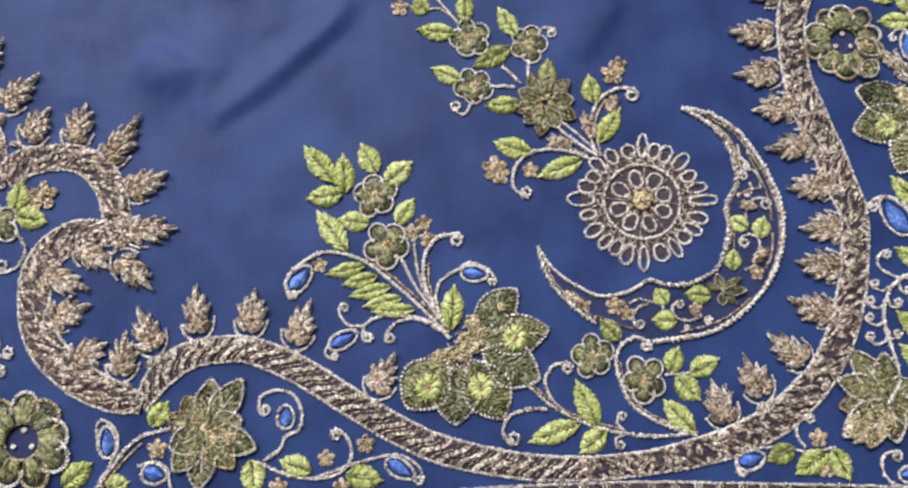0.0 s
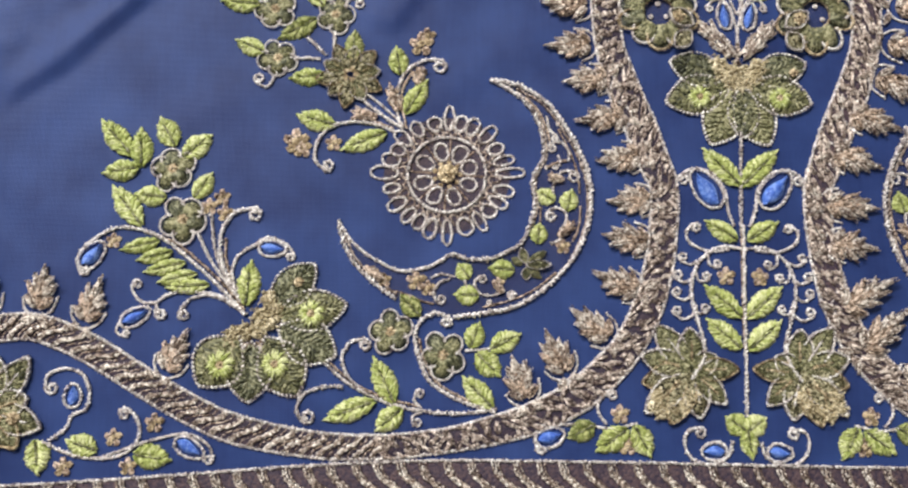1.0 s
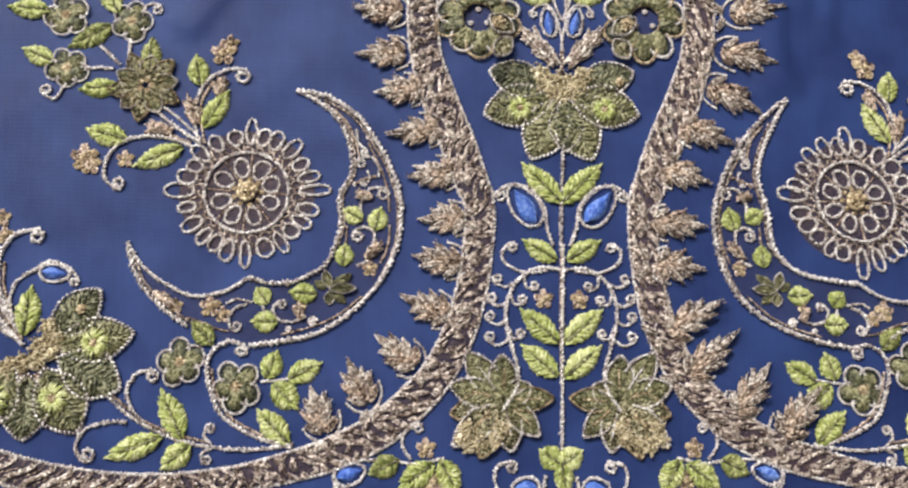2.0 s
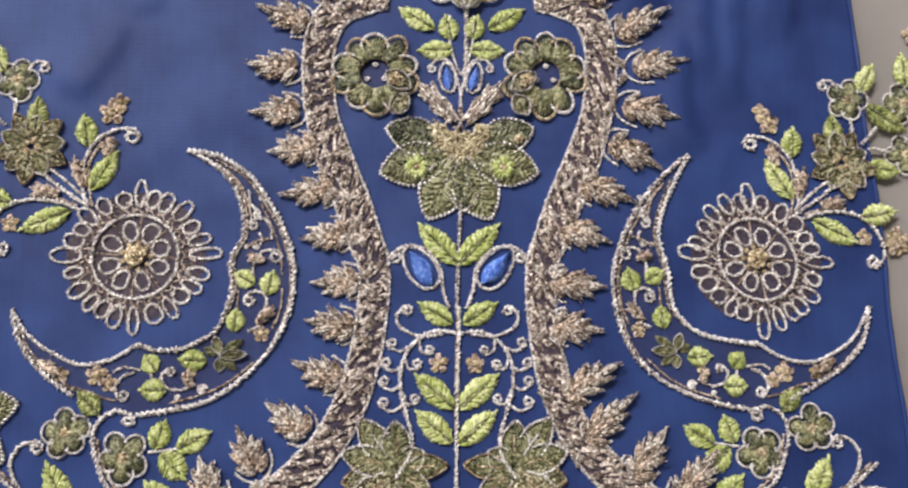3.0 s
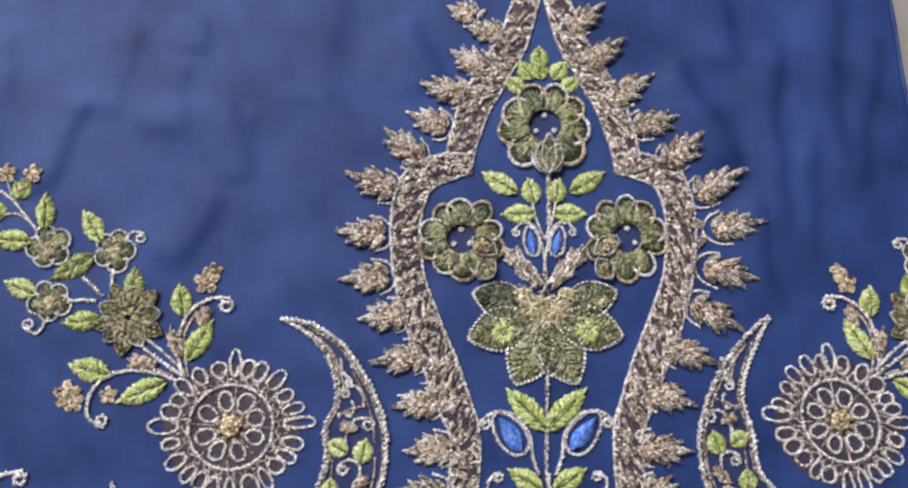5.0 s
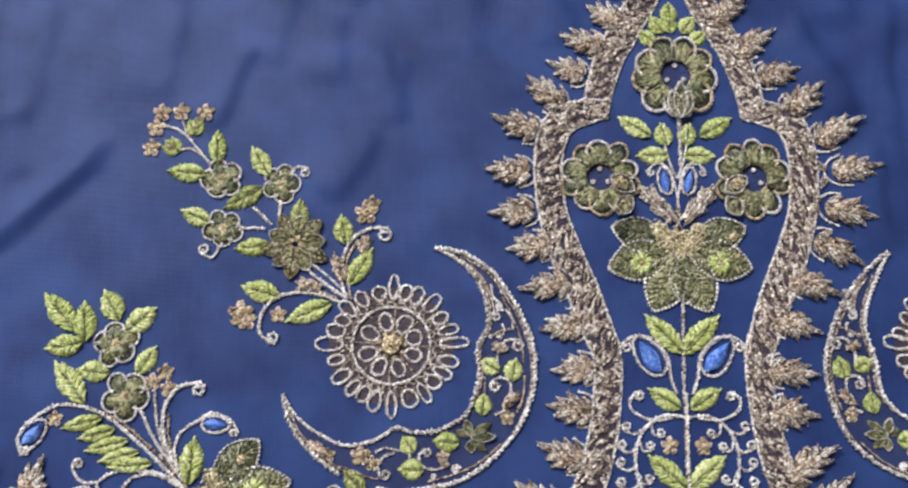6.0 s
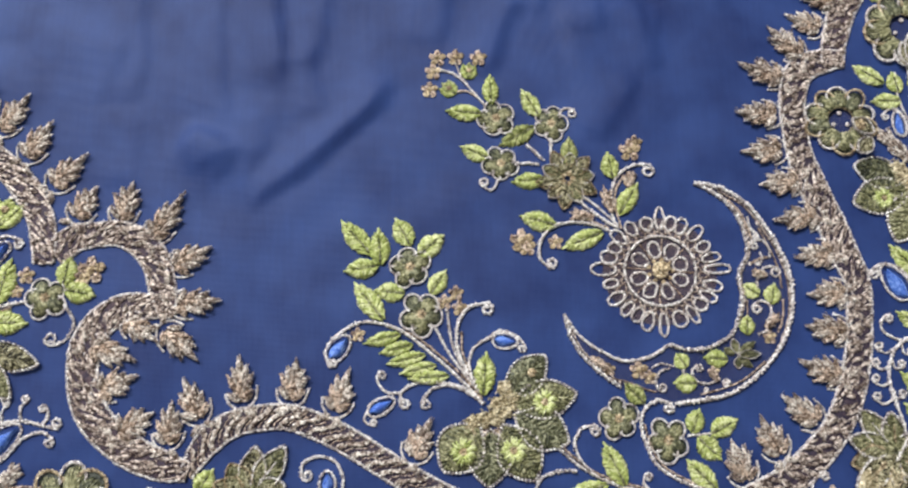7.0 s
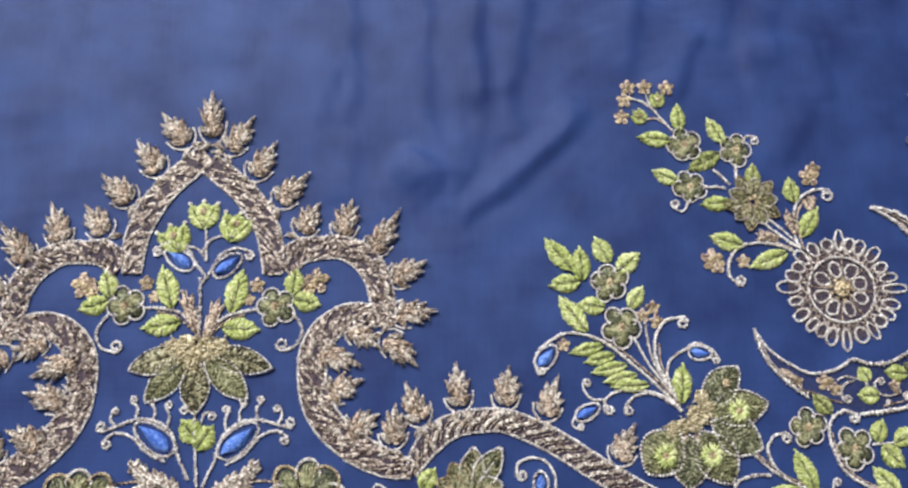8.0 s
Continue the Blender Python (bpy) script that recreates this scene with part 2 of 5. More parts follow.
def spline(pts, step=0.25, closed=False):
    """A smooth curve through the plan points."""
    p = np.asarray(pts, float)
    if len(p) == 2:
        return resample(p, step)
    q = np.concatenate([p[-1:], p, p[:2]]) if closed else np.concatenate([2 * p[:1] - p[1:2], p, 2 * p[-1:] - p[-2:-1]])
    out = []
    u = np.linspace(0, 1, 16, endpoint=False)[:, None]
    for i in range(1, len(q) - 2):
        a, b, c, d = q[i - 1], q[i], q[i + 1], q[i + 2]
        out.append(0.5 * (2 * b + (c - a) * u + (2 * a - 5 * b + 4 * c - d) * u ** 2 + (3 * b - a - 3 * c + d) * u ** 3))
    out.append(q[-2:-1])
    return resample(np.concatenate(out), step)


def curled(c, turn, size):
    """Lets a curve end in a spiral; turn is the sense, size the spiral's first radius."""
    t = c[-1] - c[-3]
    ang = math.atan2(t[1], t[0])
    pts, p, k, total = [], np.array(c[-1]), 0, 0.0
    while total < 1.2 * 2 * math.pi and k < 400:
        rad = size * (1.08 - 0.68 * total / (1.2 * 2 * math.pi))
        da = 0.22 / rad
        ang += turn * da
        total += da
        p = p + 0.22 * np.array([math.cos(ang), math.sin(ang)])
        pts.append(p)
        k += 1
    return np.concatenate([c, np.array(pts)])


def rope(shape, c, r, up=0.0):
    """Two crinkled strands twisted round each other along the plan curve c, lying on the cloth."""
    pitch = 3.8 * r
    c = resample(np.asarray(c, float), pitch / 6)
    k = len(c)
    z = lift(c[:, 0], c[:, 1]) + 0.85 * r + up
    c3 = np.column_stack([c, z])
    n = side_of(c3)
    s = np.arange(k) / 6 * 2 * np.pi
    for ph in (0, math.pi):
        off = 0.5 * r * (1 + rng.normal(0, 0.4, k))
        p = c3 + off[:, None] * (np.cos(s + ph)[:, None] * n + np.sin(s + ph)[:, None] * np.array([0, 0, 1.0]))
        sweep(shape, p, 0.54 * r * np.clip(1 + rng.normal(0, 0.42, k), 0.4, 1.8), 4, n)


def at_plan(p, up=0.0):
    return Vector((p[0] * MMETRE, p[1] * MMETRE, (float(lift(p[0], p[1])) + up) * MMETRE))


MADE = {}     # world pose of each thing and part


def thing(name, p, label, category, group="", kind=""):
    ob = new(name)
    ob.empty_display_size = 0.002
    q = at_plan(here(p))
    ob.location = q
    MADE[ob] = Matrix.Translation(q)
    return tagged(ob, label, category, group, kind)


def hang(name, me, parent, m, label=""):
    """A part: a mesh at the world pose m under its thing or part."""
    ob = new(name, me)
    ob.parent = parent
    ob.matrix_parent_inverse = MADE[parent].inverted()
    ob.matrix_basis = m
    MADE[ob] = m
    return tagged(ob, label)



def along(p0, p1, width, up=0.0, thick=None):
    """The pose that lays a unit piece (base 0,0, tip 0,1) from p0 to p1; width and thickness scale it."""
    (x0, y0), (x1, y1) = here(p0), here(p1)
    n = math.hypot(x1 - x0, y1 - y0)
    a = math.atan2(y1 - y0, x1 - x0) - math.pi / 2
    w = width * MMETRE
    return Matrix.Translation(at_plan((x0, y0), up)) @ Matrix.Rotation(a, 4, "Z") @ Matrix.Diagonal((w, n * MMETRE, (thick or min(n, 8)) * MMETRE, 1))


# ---- unit pieces ----
def dome(shape, outline, height):
    """A padded cushion over a plan outline round its middle."""
    o = np.asarray(outline, float)
    mid = o.mean(axis=0)
    rows = []
    for k, zz in ((1.0, 0.0), (0.9, 0.55), (0.6, 0.88), (0.25, 1.0)):
        rows.append(np.column_stack([mid + (o - mid) * k, np.full(len(o), zz * height)]))
    n = len(o)
    v = np.concatenate(rows + [np.array([[*mid, height]])])
    f = []
    for i in range(3):
        for k in range(n):
            a, b = i * n + k, i * n + (k + 1) % n
            f.append((a, b, b + n, a + n))
    f += [(3 * n + k, 3 * n + (k + 1) % n, 4 * n) for k in range(n)]
    shape.add(v, f)


def half_width(s, blunt=0.9):
    s = np.clip(s, 0, 1)
    return 0.5 * np.sin(np.pi * s ** blunt) ** 0.8


def strand(shape, p0, p1, z0, zm, z1, r, bend=0.0, seg=5, crinkle=0.0, sides=4):
    u = np.linspace(0, 1, seg)
    p0, p1 = np.array(p0, float), np.array(p1, float)
    d = p1 - p0
    n = np.array([-d[1], d[0]])
    q = p0 + d * u[:, None] + n * (bend * 4 * u * (1 - u))[:, None]
    if crinkle:
        q = q + rng.normal(0, crinkle, q.shape)
    z = z0 * (1 - u) ** 2 + 2 * (2 * zm - (z0 + z1) / 2) * u * (1 - u) + z1 * u ** 2
    if crinkle:
        z = z + rng.normal(0, crinkle, seg)
    sweep(shape, np.column_stack([q, z]), r * (1 - 0.35 * u ** 3), sides)


def leaf_meshes(mat, name):
    """Satin-stitched leaf: slanted stitches from the midrib to a ragged edge."""
    made = []
    for _ in range(4):
        s = Shape()
        out = [(half_width(k / 9) * 1.0, k / 9) for k in range(1, 9)]
        dome(s, [(0, 0.02)] + out + [(0, 0.97)] + [(-x, y) for x, y in out[::-1]], 0.07)
        for side in (-1, 1):
            for k in range(22):
                y = 0.0 + 0.88 * k / 21
                e = min(y + 0.17 + rng.normal(0, 0.035), 1.04)
                x = side * (half_width(e) * rng.uniform(0.97, 1.07) + 0.035)
                strand(s, (side * 0.035, y), (x, e), 0.035, 0.11, 0.015, 0.033 * rng.uniform(0.7, 1.3), 0.05 * side, 5, 0.014)
        strand(s, (0, 0.8), (0, 1.05), 0.05, 0.1, 0.02, 0.04)
        made.append(s.mesh(name, mat))
    return made


def vein_mesh():
    """Broken run of dark back stitches along the midrib."""
    s = Shape()
    y = 0.08
    while y < 0.72:
        n = rng.uniform(0.07, 0.13)
        x = rng.normal(0, 0.022)
        strand(s, (x, y), (x + rng.normal(0, 0.03), y + n), 0.07, 0.135, 0.08, rng.uniform(0.03, 0.055) * (1.1 - 0.4 * y), 0, 5, 0.008)
        y += n + rng.uniform(0.0, 0.04)
    return s.mesh("vein", DARK)


def petal_meshes(mat, name):
    """Pointed petal, closely stitched lengthwise, for the large flowers."""
    made = []
    for _ in range(3):
        s = Shape()
        out = [(half_width(k / 9, 1.05) * 0.95, k / 9) for k in range(1, 9)]
        dome(s, [(0, 0.0)] + out + [(0, 0.99)] + [(-x, y) for x, y in out[::-1]], 0.1)
        for k in range(30):
            y = 0.06 + 0.84 * (k // 2) / 14
            side = -1 if k % 2 else 1
            e = min(y + 0.12, 0.99)
            strand(s, (side * 0.02, y), (side * half_width(e, 1.05) * rng.uniform(0.88, 1.02), e), 0.1, 0.13, 0.02, 0.022 * rng.uniform(0.6, 1.4), 0.06 * side + rng.normal(0, 0.03), 5, 0.012)
        for k in range(34):
            y = rng.uniform(0.08, 0.9)
            x = rng.uniform(-0.85, 0.85) * half_width(y, 1.05)
            a = rng.uniform(0, math.pi)
            strand(s, (x, y), (x + 0.07 * math.cos(a), y + 0.045 * math.sin(a)), 0.1, 0.17, 0.1, rng.uniform(0.018, 0.03), 0, 4)
        made.append(s.mesh(name, mat))
    return made


def rim_mesh(mat, fat=0.03, start=0.0):
    """Beaded cord round a petal, from the share start of its length to its tip."""
    s = Shape()
    u = np.linspace(0, 1, 40)
    p = np.concatenate([np.column_stack([half_width(u, 1.05), u]), np.column_stack([-half_width(u, 1.05), u])[::-1]])
    p = resample(p, 0.075)
    for x, y in p[:-1]:
        if y < start:
            continue
        w = rng.uniform(0.8, 1.25)
        a = rng.uniform(0, 6)
        strand(s, (x - 0.03 * math.cos(a), y - 0.025 * math.sin(a)), (x + 0.035 * math.cos(a), y + 0.025 * math.sin(a)), 0.06, 0.09 + fat, 0.06, fat * w, 0, 4)
    return s.mesh("edge_cord", mat)


def lobe_meshes(mat):
    """Plump lobe of a few fat crinkled metal strands, base 0,0, tip 0,1."""
    made = []
    for _ in range(8):
        s = Shape()
        for k in (-1.5, -0.7, 0, 0.7, 1.5):
            u = np.linspace(0, 1, 12)
            end = 1.0 - 0.1 * k * k + rng.normal(0, 0.04)
            x = k * (0.05 + 0.2 * np.sin(np.pi * (0.15 + 0.62 * u))) + rng.normal(0, 0.035, 12)
            y = u * end + rng.normal(0, 0.02, 12)
            z = 0.1 + (0.3 - 0.09 * k * k) * np.sin(np.pi * (0.1 + 0.8 * u)) + rng.normal(0, 0.03, 12)
            r = rng.uniform(0.075, 0.105) * (1 + 0.4 * np.sin(np.arange(12) * 2.4 + k)) * (1.05 - 0.3 * u ** 3)
            sweep(s, np.column_stack([x, y, z]), np.clip(r, 0.04, 0.16), 5)
        for _ in range(5):
            y, a = rng.uniform(0.1, 0.95), rng.uniform(0, math.pi)
            x = rng.uniform(-0.3, 0.3)
            strand(s, (x, y), (x + 0.15 * math.cos(a), y + 0.12 * math.sin(a)), 0.25, 0.45, 0.22, rng.uniform(0.05, 0.08), 0, 4, 0.01)
        made.append(s.mesh("lobe", mat))
    return made


def fir_mesh(mat):
    """Lobed cushion under a sprig, base 0,0, tip 0,1."""
    s = Shape()
    half = [(0.1, 0.0), (0.4, 0.06), (0.44, 0.16), (0.3, 0.26), (0.42, 0.4), (0.38, 0.5), (0.24, 0.52), (0.28, 0.7), (0.2, 0.76), (0.1, 0.78)]
    dome(s, half + [(0.03, 0.98)] + [(-x, y) for x, y in half[::-1]], 0.13)
    return s.mesh("cushion", mat)


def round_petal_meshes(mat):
    """Cupped round petal of a small flower, middle at 0,0.58: shade painted as black-green ground, with stitches from
    the eye outwards.
    """
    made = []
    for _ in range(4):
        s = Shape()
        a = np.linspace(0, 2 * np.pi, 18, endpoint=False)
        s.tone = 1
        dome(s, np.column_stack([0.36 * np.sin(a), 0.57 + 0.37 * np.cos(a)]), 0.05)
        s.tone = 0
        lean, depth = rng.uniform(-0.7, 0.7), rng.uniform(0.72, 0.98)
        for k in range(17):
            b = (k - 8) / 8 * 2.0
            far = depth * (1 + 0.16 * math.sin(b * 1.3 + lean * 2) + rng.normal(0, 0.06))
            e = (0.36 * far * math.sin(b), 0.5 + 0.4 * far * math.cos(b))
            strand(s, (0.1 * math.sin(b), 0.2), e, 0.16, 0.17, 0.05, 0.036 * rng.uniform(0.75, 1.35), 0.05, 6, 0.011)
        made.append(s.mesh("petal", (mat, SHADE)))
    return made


def arc_mesh(mat):
    s = Shape()
    b = np.linspace(-2.0, 2.0, 44)
    c = np.column_stack([0.41 * np.sin(b), 0.57 + 0.42 * np.cos(b)])
    n = np.column_stack([np.sin(b), np.cos(b), 0 * b])
    for ph in (0, math.pi):
        q = np.column_stack([c, np.full(44, 0.1)]) + 0.035 * (np.cos(b * 11 + ph)[:, None] * n + np.sin(b * 11 + ph)[:, None] * np.array([0, 0, 1]))
        sweep(s, q, 0.027 * (1 + 0.4 * np.sin(b * 29)), 5)
    return s.mesh("edge_cord", mat)


def knot_mesh(mat, name="knot", rings=2):
    """Coiled knot of cord, radius 1."""
    s = Shape()
    a = np.linspace(0, 2 * np.pi * (rings + 0.4), 28 * rings)
    r = np.linspace(0.82, 0.12, len(a))
    z = 0.2 + 0.25 * (1 - r)
    c = np.column_stack([r * np.cos(a), r * np.sin(a), z + 0.06 * np.sin(a * 6)])
    sweep(s, c, 0.2 + 0.05 * np.sin(a * 6), 5, np.column_stack([np.cos(a), np.sin(a), 0 * a]))
    return s.mesh(name, mat)


def tuft_mesh(mat, name):
    """Round tuft of radial stitches about a small dark eye, radius 1."""
    s = Shape()
    for k in range(34):
        a = k * 2 * np.pi / 34 + rng.normal(0, 0.07)
        e = rng.uniform(0.86, 1.06)
        strand(s, (0.3 * math.cos(a), 0.3 * math.sin(a)), (e * math.cos(a), e * math.sin(a)), 0.12, 0.26, 0.03, rng.uniform(0.07, 0.11), 0.06, 5, 0.03)
    return s.mesh(name, mat)


def mound_mesh(mat):
    """Low heap of crinkled loops, radius 1."""
    s = Shape()
    a = np.linspace(0, 2 * np.pi, 14, endpoint=False)
    dome(s, np.column_stack([0.9 * np.cos(a), 0.9 * np.sin(a)]), 0.3)
    for k in range(30):
        d, g, t = math.sqrt(rng.uniform(0, 0.9)), rng.uniform(0, 6.283), rng.uniform(0, 6.283)
        x, y, h = d * math.cos(g), d * math.sin(g), 0.4 * (1 - 0.6 * d)
        strand(s, (x, y), (x + 0.38 * math.cos(t), y + 0.38 * math.sin(t)), h, h + 0.22, h * 0.8, rng.uniform(0.07, 0.12), rng.normal(0, 0.3), 6, 0.03)
    return s.mesh("mound", mat)


def drop_mesh(mat):
    """Plump satin drop with stitch ridges, base 0,0, tip 0,1."""
    s = Shape()
    u = np.linspace(0.01, 0.99, 40)
    w = 0.5 * np.sin(np.pi * u ** 0.72)
    x = np.linspace(-1, 1, 9)
    rows = [np.column_stack([w[k] * x, u[k] + 0.05 * x, 0.16 * (1 - x ** 2) ** 0.6 + 0.05 * (k % 3 == 0) * (1 - x ** 2)]) for k in range(40)]
    s.add(np.concatenate(rows), [(k * 9 + i, k * 9 + i + 1, k * 9 + i + 10, k * 9 + i + 9) for k in range(39) for i in range(8)])
    return s.mesh("satin_drop", mat)


LEAVES, MOSSES = leaf_meshes(LIME, "leaf"), leaf_meshes(MOSS, "leaf")
PETALS, DARKS, TANS = petal_meshes(OLIVE, "petal"), petal_meshes(DARK, "petal"), petal_meshes(KHAKI, "petal")
RIM_TIP, RIM_GOLD = rim_mesh(SILVER, 0.062, 0.4), rim_mesh(GOLD, 0.055, 0.25)
VEIN, RIM, RIM_SMALL, ARC, ARC_GOLD = vein_mesh(), rim_mesh(SILVER, 0.038), rim_mesh(SILVER, 0.066), arc_mesh(SILVER), arc_mesh(GOLD)
LOBES, GOLDS = lobe_meshes(BEIGE), lobe_meshes(ROSE)
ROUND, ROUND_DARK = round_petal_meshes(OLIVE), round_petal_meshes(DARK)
KNOT, KNOT_GOLD, KNOT_ROSE = knot_mesh(SILVER), knot_mesh(GOLD), knot_mesh(ROSE, "coil")
FIR = fir_mesh(BROWN)
TUFT = tuft_mesh(LIME, "tuft")
EYE = tuft_mesh(KHAKI, "eye_stitches")
MOUND = mound_mesh(CREAM)
DROP = drop_mesh(BLUE)
COUNT = [0]


def pick(meshes):
    COUNT[0] += 1
    return meshes[(COUNT[0] * 7) % len(meshes)]


# ---- parts of the motifs ----
def leaf(parent, p0, p1, w=4.6, moss=False):
    m = along(p0, p1, 1.12 * w, 0.1)
    ob = hang("leaf", pick(MOSSES if moss else LEAVES), parent, m)
    hang("vein", VEIN, ob, m)
    return ob


def petal(parent, p0, p1, w=6, tone=0, up=0.1, rim=True, cords=None):
    m = along(p0, p1, w, up)
    ob = hang("petal", pick((PETALS, DARKS, TANS)[tone]), parent, m)
    if rim:
        hang("edge_cord", cords or (RIM if w > 8 else RIM_SMALL), ob, m)
    return ob


def cord(parent, pts, r=0.5, curl=0, size=1.7, curl0=0, size0=1.7, name="cord", mat=None, up=0.0):
    c = spline([here(p) for p in pts])
    if curl:
        c = curled(c, curl * FLIP, size)
    if curl0:
        c = curled(c[::-1], curl0 * FLIP, size0)
    s = Shape()
    rope(s, c, r, up)
    return hang(name, s.mesh(name, mat or SILVER, MMETRE), parent, Matrix.Identity(4))


def ring_pose(p, r, up=0.0, turn=0.0):
    x, y = here(p)
    return Matrix.Translation(at_plan((x, y), up)) @ Matrix.Rotation(turn, 4, "Z") @ Matrix.Diagonal((r * MMETRE, r * MMETRE, r * MMETRE, 1))


def knot(parent, p, r=0.9, gold=False, up=0.0, name="knot"):
    return hang(name, KNOT_GOLD if gold else KNOT, parent, ring_pose(p, r, up))


def mound(parent, p, r, up):
    return hang("mound", MOUND, parent, ring_pose(p, r, up, rng.uniform(0, 6.283)))


def tuft(parent, p, r=2.4, up=0.5):
    ob = hang("tuft", TUFT, parent, ring_pose(p, r, up))
    hang("eye", KNOT_GOLD, ob, ring_pose(p, r * 0.35, up + 0.25))
    return ob


def flower(parent, p, r=5.0, n=5, turn=0.2):
    """Small olive flower with corded petals and a coiled eye."""
    ob = hang("flower_eye", KNOT_GOLD, parent, ring_pose(p, r * 0.27, 0.55))
    hang("eye_stitches", EYE, ob, ring_pose(p, r * 0.46, 0.35))
    for k in range(n):
        m = ring_pose(p, r, 0.05, turn + k * 2 * math.pi / n)
        m = m @ Matrix.Rotation(rng.normal(0, 0.06), 4, "Z") @ Matrix.Diagonal((5 / n * rng.uniform(0.95, 1.15), rng.uniform(0.92, 1.08), 1, 1))
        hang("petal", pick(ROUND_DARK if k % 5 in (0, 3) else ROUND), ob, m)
        hang("edge_cord", ARC, ob, m)
    return ob


def rosette(parent, p, r=2.4):
    """Small blossom of five coiled rose-copper knots round a gold one."""
    ob = hang("rosette", KNOT_GOLD, parent, ring_pose(p, r * 0.4, 0.3))
    for k in range(5):
        a = k * 2 * math.pi / 5 + 0.3
        hang("coil", KNOT_ROSE if k % 3 else KNOT_GOLD, ob, ring_pose((p[0] + 0.66 * r * math.cos(a), p[1] + 0.66 * r * math.sin(a)), r * 0.46, 0.05, k))
    return ob


def lump(parent, p0, p1, w=5.0, pale=False):
    """Raised leaf of rose-copper loops on a stem."""
    ob = hang("loop_leaf", pick(LOBES if pale else GOLDS), parent, along(p0, p1, 0.75 * w, 0.2, 3.5))
    (x0, y0), (x1, y1) = p0, p1
    dx, dy = x1 - x0, y1 - y0
    n = math.hypot(dx, dy)
    for side in (-1, 1):
        for k in (0.15, 0.5):
            a = (x0 + dx * k, y0 + dy * k)
            b = (a[0] + dx * 0.36 - side * dy / n * 0.42 * w, a[1] + dy * 0.36 + side * dx / n * 0.42 * w)
            hang("loop", pick(GOLDS if k > 0.3 and not pale else LOBES), ob, along(a, b, 0.42 * w, 0.1, 2.6))
    return ob


def drop(parent, p0, p1, w=4.5, rim=True):
    m = along(p0, p1, 0.84 * w, 0.1)
    ob = hang("satin_drop", DROP, parent, m)
    if rim:
        (x0, y0), (x1, y1) = here(p0), here(p1)
        dx, dy = x1 - x0, y1 - y0
        n = math.hypot(dx, dy)
        pts = []
        for k in range(13):
            a = k / 12 * 2 * math.pi
            u = 0.5 - 0.62 * math.cos(a)
            v = 0.72 * w * math.sin(a) * (1 - 0.2 * u)
            pts.append((x0 + dx * u - dy / n * v, y0 + dy * u + dx / n * v))
        s = Shape()
        rope(s, spline(pts), 0.5)
        hang("edge_cord", s.mesh("edge_cord", SILVER, MMETRE), ob, Matrix.Identity(4))
    return ob


def sprig(p0, p1, w=None, gold=False, group="sprigs along the border"):
    """Lobed copper leaf sprig with a cup cord at its foot."""
    n = math.hypot(p1[0] - p0[0], p1[1] - p0[1])
    w = 0.79 * (w or n)
    top = thing("leaf_sprig", p0, "lobed leaf sprig of crinkled copper metal thread beside the border band", "embroidery", group)
    d = ((p1[0] - p0[0]) / n, (p1[1] - p0[1]) / n)
    e = (-d[1], d[0])

    def q(a, b):
        return p0[0] + d[0] * b * n + e[0] * a * w, p0[1] + d[1] * b * n + e[1] * a * w
    hang("cushion", FIR, top, along(p0, p1, w, 0.05))
    src = GOLDS if gold or COUNT[0] % 5 == 4 else LOBES
    spec = ((0.0, 0.45, 0.0, 1.02, 0.32), (0.06, 0.36, 0.34, 0.78, 0.32), (-0.06, 0.36, -0.34, 0.78, 0.32), (0.08, 0.2, 0.52, 0.58, 0.34),
            (-0.08, 0.2, -0.52, 0.58, 0.34), (0.06, 0.04, 0.54, 0.26, 0.34), (-0.06, 0.04, -0.54, 0.26, 0.34), (0.0, 0.1, 0.0, 0.66, 0.4))
    for k, (a0, b0, a1, b1, ww) in enumerate(spec):
        j = rng.normal(0, 0.025, 2)
        hang("lobe", pick(LOBES if k == 0 else GOLDS if k in (7, 3, 6) else src), top, along(q(a0, b0), q(a1 + j[0], b1 + j[1]), 1.1 * ww * w, 0.15, 0.32 * n))
    for side in (-1, 1):
        hang("foot_lobe", pick(LOBES), top, along(q(side * 0.1, -0.16), q(side * 0.55, -0.32), 0.3 * w, 0.0, 0.25 * n))
    cord(top, [q(-0.66, 0.34), q(-0.56, 0.06), q(-0.25, -0.13), q(0.12, -0.17), q(0.5, 0.0), q(0.64, 0.22)], 0.42, name="cup_cord")
    return top


